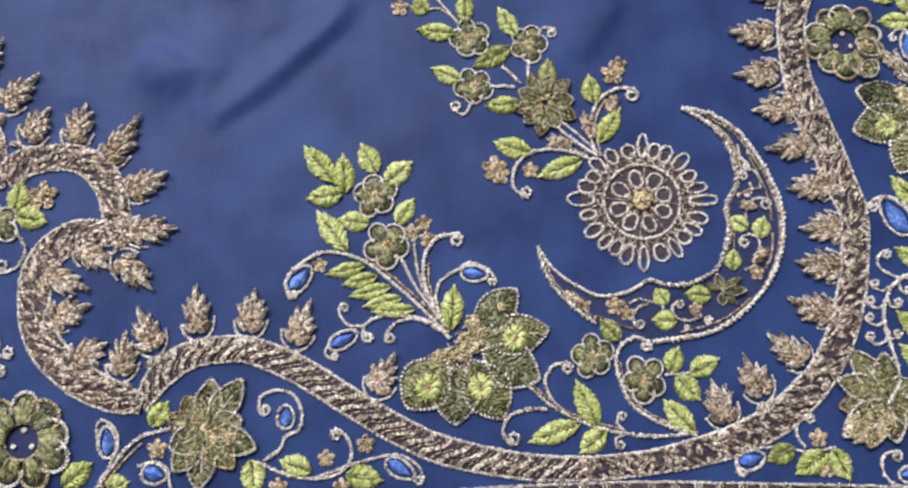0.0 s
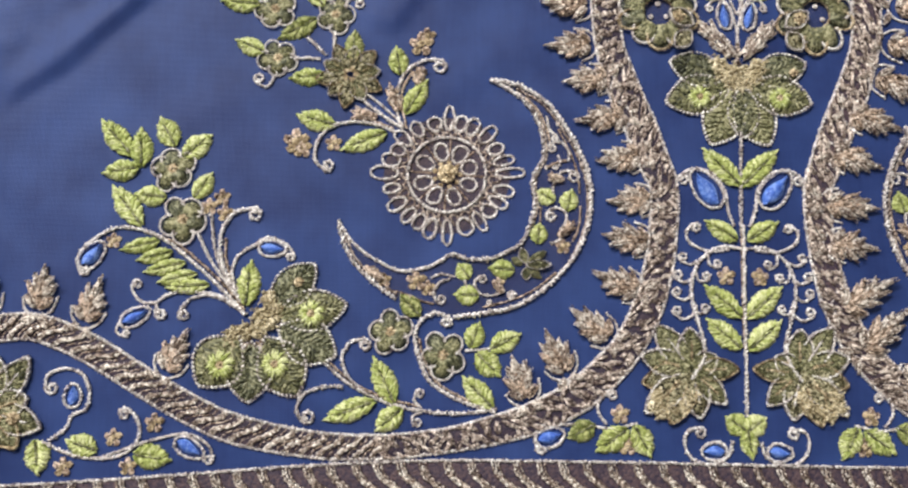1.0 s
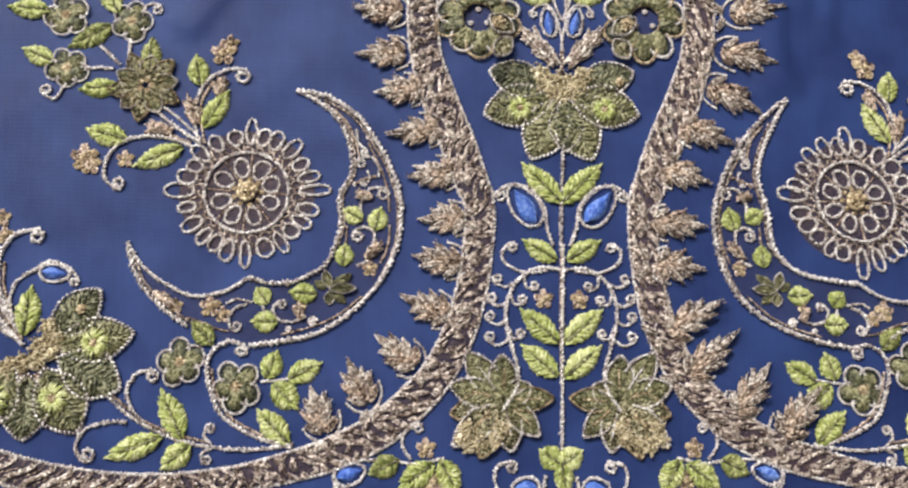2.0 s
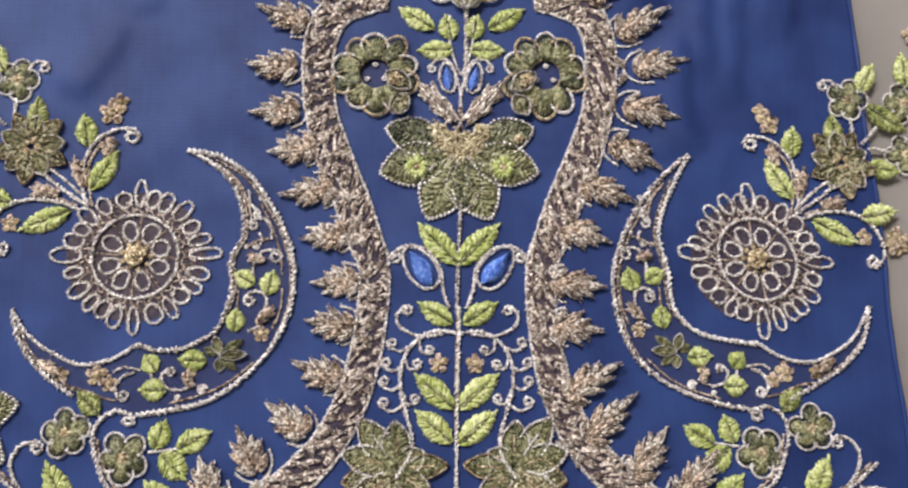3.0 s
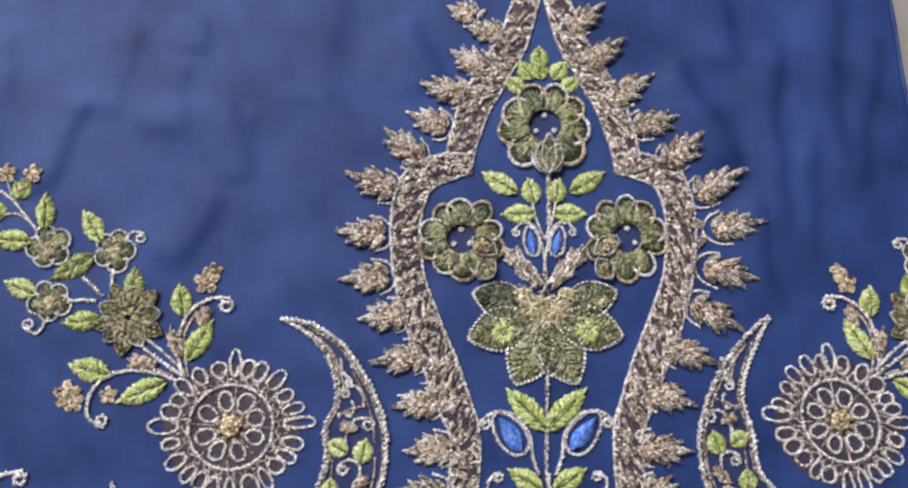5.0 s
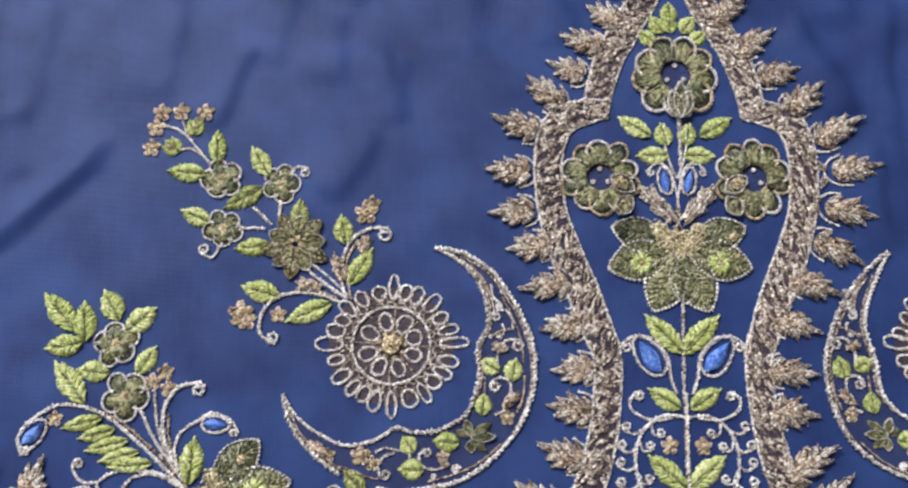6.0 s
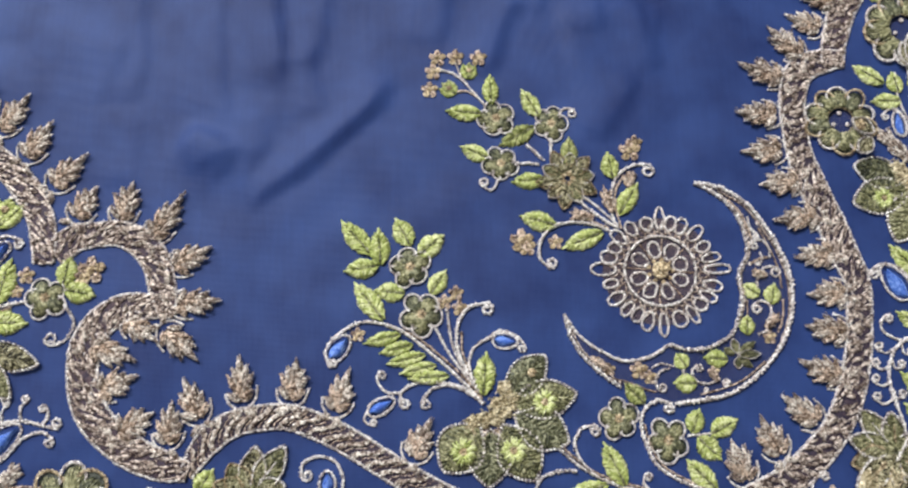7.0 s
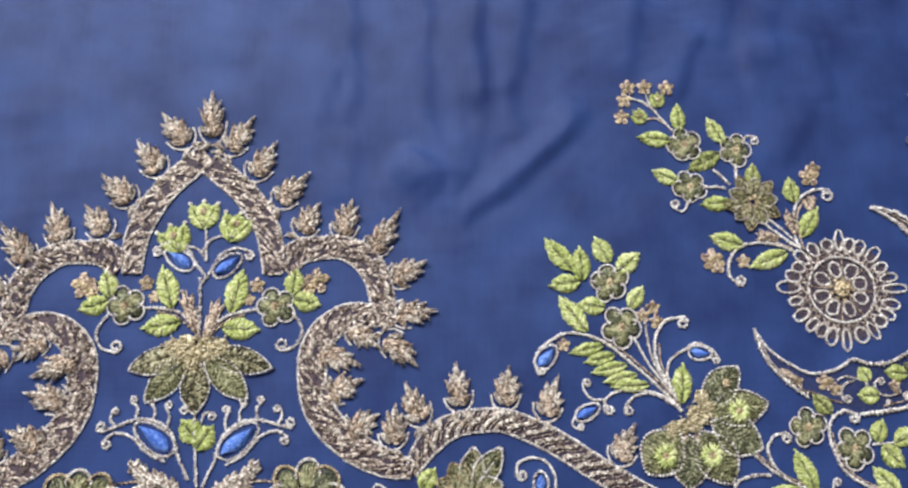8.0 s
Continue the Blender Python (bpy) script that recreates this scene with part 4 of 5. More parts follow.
def crescent():
    top = thing("crescent", (91.2, 2.5), "crescent moon of pale metal cord filled with scrolls and leaves", "embroidery", "crescents")
    outer = [(64.7, 39.3), (72.8, 37.4), (80.4, 32.4), (85.8, 24.7), (90.0, 16.3), (91.9, 8.0), (91.2, -1.1), (88.5, -8.0),
        (85.1, -13.5), (78.9, -19.6), (71.1, -24.6), (62.2, -26.6), (53.3, -27.7)]
    inner = [(64.7, 39.3), (71.4, 35.3), (76.6, 29.4), (78.7, 22.8), (78.9, 16.3), (75.9, 10.3), (76.2, 2.7), (74.5, -3.2), (72.4, -7.4),
        (69.1, -9.6), (64.2, -11.7), (58.5, -12.0), (52.8, -10.4)]
    image = AXIS
    if image:
        # the far crescent is drawn leaner and more upright
        mirror_about()
        outer = [(196.0, 35.8), (187.7, 29.0), (181.5, 21.5), (177.1, 13.7), (174.3, 5.8), (173.9, -1.1), (175.1, -9.0), (178.2, -16.3), (183.7, -22.3), (191.2, -26.7), (199.9, -29.7), (210.4, -31.9)]
        inner = [(196.0, 35.3), (192.1, 28.9), (188.4, 21.3), (186.6, 13.7), (188.5, 5.4), (188.7, 0.1), (189.5, -5.1), (193.0, -9.6), (197.5, -12.3), (205.2, -14.0), (211.5, -15.1)]
        arm_out = [(210.4, -31.9), (218.1, -29.2), (226.5, -25.1), (233.2, -21.0), (238.7, -15.0), (241.4, -5.9)]
        arm_in = [(211.5, -15.1), (217.3, -18.6), (224.0, -19.9), (230.3, -17.9), (236.5, -13.7), (241.4, -5.9)]
    else:
        arm_out = [(53.3, -27.7), (45.7, -25.8), (37.9, -22.7), (31.3, -17.6), (26.5, -12.5), (23.4, -5.9), (22.2, -0.9)]
        arm_in = [(52.8, -10.4), (47.5, -13.7), (39.2, -15.0), (32.2, -11.7), (27.8, -8.6), (24.7, -5.2), (22.2, -0.9)]
    net = Shape()
    o, i = (resample(np.array([here(p) for p in spline(pts)]), 1.0) for pts in (outer + arm_out[1:], inner + arm_in[1:]))
    o, i = (np.stack([np.interp(np.linspace(0, 1, 80), np.linspace(0, 1, len(c)), c[:, j]) for j in (0, 1)], 1) for c in (o, i))
    net.add(np.concatenate([np.column_stack([c, lift(c[:, 0], c[:, 1]) + h]) for c, h in ((o, 0.02), (0.5 * (o + i), 0.14), (i, 0.02))]),
            [(r * 80 + k, r * 80 + k + 1, r * 80 + k + 81, r * 80 + k + 80) for r in (0, 1) for k in range(79)])
    hang("net_backing", net.mesh("net_backing", NET, MMETRE), top, Matrix.Identity(4))
    cord(top, outer, 0.75, name="outer_cord")
    cord(top, [(x + (1.3 if image else -0.9), y - 0.7) for x, y in outer[1:-1]], 0.42, name="lining_cord", mat=COPPER)
    cord(top, inner, 0.7, name="inner_cord")
    cord(top, [(x + (-1.0 if image else 0.9), y + 0.3) for x, y in inner[1:8]], 0.4, name="lining_cord", mat=COPPER)
    cord(top, arm_out[1:] if image else arm_out[2:], 0.7, name="outer_cord")
    cord(top, arm_in, 0.58, name="inner_cord")
    cord(top, [(x + 0.5, y + 1.1) for x, y in arm_out[2:-1]], 0.4, name="lining_cord", mat=COPPER)
    mirror_about(image)
    # scrolls and leaves inside
    cord(top, [(80.3, 28.4), (80.9, 24.7), (82.9, 22.8)], 0.45, -1, 0.9)
    cord(top, [(86.1, 15.4), (86.0, 18.6), (84.2, 20.9), (81.4, 20.5)], 0.45, 1, 1.2)
    cord(top, [(79.9, 13.6), (82.6, 14.9), (85.5, 15.6)], 0.42, mat=ROSE)
    cord(top, [(81.4, 5.3), (81.7, 9.0), (83.9, 12.2), (87.0, 12.6)], 0.5, -1, 1.6)
    leaf(top, (81.8, 4.0), (76.8, 7.0), 4.2)
    leaf(top, (85.0, 1.2), (86.7, 7.3), 4.5)
    cord(top, [(84.6, -2.8), (84.7, 0.8), (82.2, 2.2), (80.0, 1.3)], 0.5, 1, 1.4)
    cord(top, [(80.3, -7.9), (83.3, -6.4), (84.6, -2.8)], 0.45)
    leaf(top, (76.8, -7.9), (77.5, -2.1), 4.2)
    knot(top, (79.9, 13.6), 0.8)
    knot(top, (83.4, 26.1), 0.7)
    for k, (p0, p1) in enumerate((((73.4, -13.4), (72.2, -9.0)), ((73.4, -13.4), (79.2, -9.9)), ((73.4, -13.8), (80.1, -13.6)), ((73.4, -14.3), (77.7, -17.4)), ((73.4, -14.3), (73.3, -17.8)), ((72.5, -13.8), (69.5, -11.6)))):
        petal(top, p0, p1, 2.6, 0, 0.15, k % 2 == 0)
    leaf(top, (70.3, -15.1), (63.3, -14.4), 4.5)
    leaf(top, (57.9, -17.2), (54.9, -13.2), 4.2)
    leaf(top, (60.3, -21.9), (53.7, -21.6), 4.8)
    cord(top, [(52.7, -17.2), (49.6, -18.5), (48.1, -21.1), (48.7, -23.3)], 0.5, 1, 1.3)
    cord(top, [(63.5, -22.1), (60.5, -21.2), (59.2, -18.6), (60.6, -16.8)], 0.5, -1, 1.0)
    cord(top, [(63.5, -22.1), (66.2, -21.3), (67.5, -20.4)], 0.42)
    knot(top, (69.2, -22.0), 1.5)
    knot(top, (63.1, -23.8), 0.9)
    rosette(top, (43.5, -17.7), 2.6)
    rosette(top, (46.6, -19.8), 2.0)
    rosette(top, (34.8, -17.4), 1.8)
    rosette(top, (83.7, -8.6), 2.0)
    cord(top, [(74.6, 34.1), (78.1, 29.9), (80.2, 24.7), (81.2, 20.0)], 0.34, mat=ROSE)
    cord(top, [(83.4, 24.7), (86.5, 18.1), (88.4, 11.7), (88.8, 6.2)], 0.34, mat=ROSE)
    cord(top, [(88.9, 2.6), (88.3, -2.9), (86.4, -7.3)], 0.34, mat=ROSE)
    cord(top, [(83.1, 17.2), (83.7, 15.4), (83.0, 13.6)], 0.4, -1, 0.8)
    cord(top, [(77.8, 2.6), (77.5, -1.9), (75.9, -6.8)], 0.34, mat=ROSE)
    lump(top, (84.3, 9.9), (79.8, 11.3), 3.2)
    lump(top, (82.4, -6.0), (87.0, -1.9), 3.4)
    cord(top, [(81.7, -15.7), (75.4, -20.5), (69.2, -23.2), (61.3, -25.1)], 0.34, mat=ROSE)
    cord(top, [(35.3, -20.1), (39.6, -21.0), (44.8, -23.2), (48.3, -24.1)], 0.34, mat=ROSE)
    cord(top, [(47.5, -17.1), (50.1, -16.0), (54.0, -16.8)], 0.4)
    cord(top, [(56.6, -17.7), (57.0, -19.9), (56.8, -22.0)], 0.4)
    rosette(top, (65.8, -18.6), 1.7)
    lump(top, (66.6, -21.3), (64.9, -17.7), 2.8)
    lump(top, (29.6, -13.9), (35.3, -17.6), 3.0)
    rosette(top, (31.8, -15.2), 1.5)


mirrored(medallion, FAR)
mirrored(crescent, SIDE)


# ---- flowering sprays beside the medallion ----
def upper_spray():
    top = thing("flower_spray", (23.9, 40.3), "slanting spray of lime leaves and olive flowers above the medallion", "embroidery", "flower sprays")
    for p in ((-14.0, 80.6), (-8.3, 80.8), (-1.2, 80.2), (-15.4, 76.0), (-16.6, 70.0)):
        rosette(top, p, 2.5)
    for mid, turn in (((-4.2, 76.2), 0.3), ((-10.6, 70.2), 1.2)):
        for k in (-1, 0, 1):
            a = turn + 1.2 + 0.75 * k
            leaf(top, (mid[0] - 2.6 * math.cos(turn + 1.2), mid[1] - 2.6 * math.sin(turn + 1.2)), (mid[0] + 2.9 * math.cos(a), mid[1] + 2.9 * math.sin(a)), 3.0, k == 0)
        knot(top, mid, 0.9, True, 0.8)
    cord(top, [(-13.2, 76.6), (-8.6, 75.0), (-4.6, 71.0), (0.3, 65.0)], 0.5)
    cord(top, [(-8.3, 79.0), (-7.0, 75.2), (-4.6, 71.2)], 0.4)
    cord(top, [(-8.6, 69.2), (-5.2, 69.4), (-2.0, 67.6)], 0.4, mat=ROSE)
    leaf(top, (2.5, 65.0), (2.3, 74.7), 4.3)
    leaf(top, (-0.8, 61.8), (-11.5, 62.9), 4.8)
    leaf(top, (17.3, 61.2), (12.3, 69.8), 4.6)
    leaf(top, (15.5, 57.5), (4.9, 51.6), 5.2, True)
    leaf(top, (25.9, 44.9), (26.4, 54.0), 4.6, True)
    leaf(top, (1.0, 47.5), (-7.2, 51.3), 4.6)
    leaf(top, (17.9, 40.6), (8.2, 39.8), 4.6)
    flower(top, (3.9, 60.2), 6.0, 5, 0.3)
    flower(top, (21.0, 58.6), 5.8, 5, 0.9)
    flower(top, (4.9, 45.6), 5.6, 5, 0.5)
    cord(top, [(23.2, 61.4), (25.4, 63.6), (27.9, 63.2)], 0.45, -1, 1.3)
    cord(top, [(4.6, 41.5), (2.0, 37.4), (-0.9, 38.4)], 0.5, -1, 1.4)
    cord(top, [(9.2, 45.5), (13.2, 45.7), (16.7, 45.5)], 0.55)
    cord(top, [(12.9, 51.8), (15.3, 49.7), (18.2, 46.5)], 0.55)
    cord(top, [(20.7, 53.8), (20.6, 50.7), (20.7, 47.5)], 0.55)
    cx, cy = (25.2, 40.6)
    for k in range(10):
        a = k * 2 * math.pi / 10 + 0.15
        far = 9.8 if k % 2 else 8.4
        petal(top, (cx + 1.2 * math.cos(a), cy + 1.2 * math.sin(a)), (cx + far * math.cos(a), cy + far * math.sin(a)), 4.6, 2 if k % 4 else 0, 0.15 + 0.05 * (k % 3), True, RIM_GOLD if k % 2 else RIM_TIP)
    for k in range(5):
        knot(top, (cx + 1.6 * math.cos(k * 1.257), cy + 1.6 * math.sin(k * 1.257)), 1.0, True, 0.9)
    cord(top, [(27.5, 34.4), (32.5, 30.1), (39.2, 25.4)], 0.6)
    cord(top, [(29.3, 35.3), (34.3, 31.5), (39.7, 26.3)], 0.5)
    leaf(top, (21.0, 26.1), (10.5, 29.0), 5.2)
    cord(top, [(38.3, 23.8), (31.6, 26.4), (24.4, 26.9), (19.1, 25.0), (16.0, 20.9), (15.6, 16.3), (17.9, 13.5)], 0.6, 1, 1.5)
    cord(top, [(37.4, 25.1), (30.7, 27.6), (25.3, 28.0)], 0.45, mat=ROSE)
    leaf(top, (35.2, 23.8), (22.9, 19.0), 5.0)
    rosette(top, (20.7, 20.9), 2.2)
    rosette(top, (10.4, 21.4), 3.4)
    rosette(top, (12.0, 19.5), 2.6)
    cord(top, [(39.7, 24.9), (38.3, 30.5), (38.8, 37.1), (41.5, 42.3), (46.1, 44.9), (50.2, 45.2)], 0.6, -1, 1.9)
    cord(top, [(41.0, 24.9), (39.9, 30.5), (39.9, 36.7), (42.4, 41.1)], 0.45, mat=ROSE)
    leaf(top, (39.3, 40.7), (38.1, 49.1), 4.8)
    rosette(top, (45.2, 49.7), 3.2)
    rosette(top, (46.9, 52.2), 2.4)
    leaf(top, (40.4, 29.1), (46.8, 39.0), 4.8)
    rosette(top, (44.4, 40.7), 2.2)
    lump(top, (38.6, 30.1), (36.3, 37.9), 4.5)
    lump(top, (32.5, 28.2), (25.3, 30.1), 4.0)
    lump(top, (43.8, 37.9), (45.6, 43.3), 3.6)


def lower_spray():
    top = thing("flower_spray", (-22.6, -0.2), "fan-shaped spray of lime leaves, olive flowers and blue satin drops", "embroidery", "flower sprays")
    leaf(top, (-34.7, 17.8), (-43.5, 27.9), 5.4)
    leaf(top, (-31.9, 14.5), (-32.6, 25.5), 5.4)
    leaf(top, (-32.7, 14.3), (-42.5, 12.8), 5.2)
    leaf(top, (-23.0, 20.2), (-27.4, 28.6), 5.4)
    leaf(top, (-20.7, 17.2), (-13.2, 23.4), 5.4)
    flower(top, (-23.2, 13.8), 6.3, 5, 0.2)
    leaf(top, (-17.2, 5.6), (-12.6, 12.6), 4.6)
    leaf(top, (-24.8, 5.9), (-33.6, 6.9), 5.0)
    leaf(top, (-31.1, -1.9), (-39.5, 9.1), 5.4)
    flower(top, (-20.0, -0.4), 6.5, 5, 0.7)
    cord(top, [(-29.4, 13.9), (-26.8, 14.3)], 0.5)
    rosette(top, (-13.1, 3.3), 2.2)
    rosette(top, (-9.7, 5.8), 2.2)
    rosette(top, (-8.7, 1.3), 2.2)
    cord(top, [(-2.3, -26.5), (-10.0, -18.4), (-17.3, -11.8), (-24.8, -5.8), (-31.3, -3.0), (-37.9, -2.5), (-44.4, -5.9), (-47.9, -10.5), (-47.1, -14.4)], 0.6, 1, 1.2)
    cord(top, [(-2.7, -25.1), (-9.0, -17.7), (-16.4, -11.0), (-22.0, -6.7), (-27.6, -4.5)], 0.45, mat=ROSE)
    drop(top, (-46.4, -12.6), (-41.8, -7.1), 4.2)
    rosette(top, (-38.6, -6.0), 2.0)
    for k, (p0, p1) in enumerate((((-26.2, -6.2), (-36.7, -8.6)), ((-22.5, -9.1), (-32.1, -11.5)), ((-19.0, -12.1), (-30.0, -14.7)), ((-16.0, -15.2), (-26.3, -17.5)), ((-12.3, -18.3), (-23.8, -19.0)))):
        leaf(top, p0, p1, 3.6)
    cord(top, [(-4.9, -21.4), (-11.7, -12.5), (-16.1, -4.0)], 0.5)
    cord(top, [(-5.5, -20.5), (-10.6, -11.1), (-12.6, 1.2)], 0.5)
    cord(top, [(-3.6, -23.3), (-8.9, -13.0), (-9.7, -4.6), (-6.2, 1.3), (-1.1, 2.7)], 0.65, -1, 1.7)
    cord(top, [(-4.3, -21.4), (-8.0, -12.1), (-8.3, -5.5)], 0.42, mat=ROSE)
    cord(top, [(-4.0, -21.4), (-6.4, -15.9), (-5.1, -10.8), (-1.3, -8.0), (1.6, -7.4)], 0.55)
    drop(top, (1.4, -8.3), (7.4, -8.9), 3.4)
    cord(top, [(-0.3, -7.6), (3.1, -5.5), (7.8, -7.2), (10.2, -10.1)], 0.5, -1, 1.1)
    leaf(top, (-2.5, -24.2), (-1.2, -12.0), 5.6)
    cord(top, [(-2.7, -26.5), (-7.7, -22.1), (-13.7, -20.3), (-21.2, -20.2), (-25.8, -22.4), (-26.6, -25.6)], 0.58, 1, 1.4)
    cord(top, [(-3.6, -25.1), (-11.0, -21.3), (-17.0, -21.9), (-20.1, -25.2)], 0.55, 1, 1.4)
    cord(top, [(-26.8, -23.0), (-30.4, -22.6), (-32.7, -20.0), (-33.0, -18.0)], 0.5, -1, 1.2)
    drop(top, (-34.9, -28.3), (-28.8, -25.1), 3.4)
    cord(top, [(-36.0, -28.1), (-36.7, -30.6), (-34.6, -31.9)], 0.45, 1, 0.9)


def butterfly_flower():
    top = thing("large_flower", (1.8, -30.7), "large dark olive flower with lime tufts and knotted gold heart", "embroidery", "large flowers")
    petal(top, (4.0, -24.8), (16.1, -13.0), 10, 1)
    petal(top, (5.6, -27.1), (24.7, -24.0), 11, 0)
    petal(top, (6.5, -29.8), (21.8, -37.8), 12, 1, 0.05)
    petal(top, (3.1, -32.5), (11.8, -48.2), 13, 0, 0.12)
    petal(top, (-0.6, -33.8), (-1.4, -49.7), 12, 1, 0.05)
    petal(top, (-3.8, -32.3), (-14.4, -45.0), 14, 0)
    tuft(top, (15.2, -26.4), 3.7, 1.0)
    tuft(top, (-8.6, -39.8), 3.9, 1.0)
    tuft(top, (5.8, -39.7), 3.8, 1.0)
    knot(top, (11.8, -18.0), 1.5, True, 1.1)
    for p in ((4.1, -22.3), (5.9, -25.5), (3.5, -28.4), (0.9, -30.6), (-2.8, -31.3), (-5.5, -32.1), (1.9, -27.0)):
        mound(top, p, 2.7, 0.4)
    for p in ((-1.1, -35.1), (0.7, -37.8), (-3.0, -35.9), (2.1, -34.7)):
        rosette(top, p, 1.9)


def lower_branch():
    top = thing("flower_branch", (54.0, -52.9), "curling branch with two olive flowers and lime leaves under the crescent", "embroidery", "flower branches")
    cord(top, [(18.6, -39.3), (25.1, -44.8), (34.5, -49.8), (43.8, -52.2), (54.0, -53.2), (64.7, -52.2)], 0.6)
    cord(top, [(20.3, -39.5), (26.8, -45.0), (35.3, -49.0), (43.8, -51.1)], 0.42, mat=ROSE)
    cord(top, [(29.8, -47.6), (25.2, -43.2), (23.5, -38.0), (25.7, -34.2), (29.1, -33.2)], 0.58, -1, 1.5)
    cord(top, [(23.8, -45.7), (17.4, -46.0), (13.2, -48.0), (11.6, -51.5), (12.9, -54.3)], 0.58, 1, 1.7)
    leaf(top, (32.3, -49.6), (19.1, -54.4), 5.0)
    leaf(top, (37.4, -50.2), (32.0, -38.3), 5.4)
    leaf(top, (39.4, -51.7), (32.6, -57.3), 5.2)
    cord(top, [(44.5, -51.6), (42.8, -49.7), (43.1, -47.7)], 0.45, -1, 1.1)
    cord(top, [(44.7, -52.6), (42.3, -53.8), (42.3, -55.5)], 0.45, 1, 1.1)
    cord(top, [(64.3, -52.9), (54.9, -49.8), (47.3, -45.1), (44.0, -38.3), (43.0, -33.1), (44.4, -28.9), (48.1, -26.6), (51.7, -27.4)], 0.65, -1, 1.4)
    cord(top, [(57.5, -50.3), (48.5, -44.7), (45.2, -37.9), (44.1, -33.2)], 0.42, mat=ROSE)
    flower(top, (36.6, -31.5), 6.0, 5, 0.1)
    flower(top, (50.5, -37.9), 6.4, 5, 0.5)
    leaf(top, (57.8, -36.0), (60.5, -29.2), 4.8)
    leaf(top, (63.3, -36.4), (71.4, -32.4), 5.0)
    leaf(top, (59.4, -37.2), (65.7, -43.6), 5.6)
    leaf(top, (63.6, -51.9), (55.8, -43.7), 5.2)
    leaf(top, (44.4, -27.3), (39.2, -21.7), 4.6, True)
    cord(top, [(56.4, -36.7), (59.4, -36.6), (63.7, -36.1)], 0.45)


mirrored(upper_spray, FAR)
mirrored(lower_branch, SIDE)
for builder in (lower_spray, butterfly_flower):
    builder()


# ---- motifs inside the tall arch ----
def ring_flower(parent, mid, r, n=9, turn=0.0, hole=0.37):
    """Open flower of scalloped petals round a plum net eye with three beads."""
    s = Shape()
    x, y = here(mid)
    a = np.linspace(0, 2 * np.pi, 24, endpoint=False)
    dome(s, np.column_stack([x + (hole + 0.12) * r * np.cos(a), y + (hole + 0.12) * r * np.sin(a)]), 0.3)
    s.v[0][:, 2] += lift(s.v[0][:, 0], s.v[0][:, 1])
    eye = hang("net_eye", s.mesh("net_eye", NET, MMETRE), parent, Matrix.Identity(4))
    for k in range(n):
        a = turn + k * 2 * math.pi / n
        w = 2 * math.pi * 0.75 * r / n * rng.uniform(1.0, 1.3)
        a += rng.normal(0, 0.04)
        far = r * rng.uniform(0.92, 1.06)
        p0 = (mid[0] + hole * r * math.cos(a), mid[1] + hole * r * math.sin(a))
        p1 = (mid[0] + far * math.cos(a), mid[1] + far * math.sin(a))
        m = along((mid[0] + (hole - 0.16) * r * math.cos(a), mid[1] + (hole - 0.16) * r * math.sin(a)), p1, w * 1.25, 0.1 + 0.12 * (k % 2))
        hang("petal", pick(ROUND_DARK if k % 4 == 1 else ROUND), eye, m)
        hang("edge_cord", ARC_GOLD if k % 2 else ARC, eye, m)
    ring = [(mid[0] + hole * r * math.cos(k * math.pi / 6), mid[1] + hole * r * math.sin(k * math.pi / 6)) for k in range(13)]
    cord(eye, ring, 0.4, mat=GOLD, up=0.5, name="eye_cord")
    for k in range(3):
        a = math.pi / 2 + k * 2 * math.pi / 3
        knot(eye, (mid[0] + 0.22 * r * math.cos(a), mid[1] + 0.22 * r * math.sin(a)), 0.85, False, 0.3, "bead")
    return eye


def axis_point(y):
    """A point on the arch's middle line."""
    return 132.6 + 0.055 * y, y


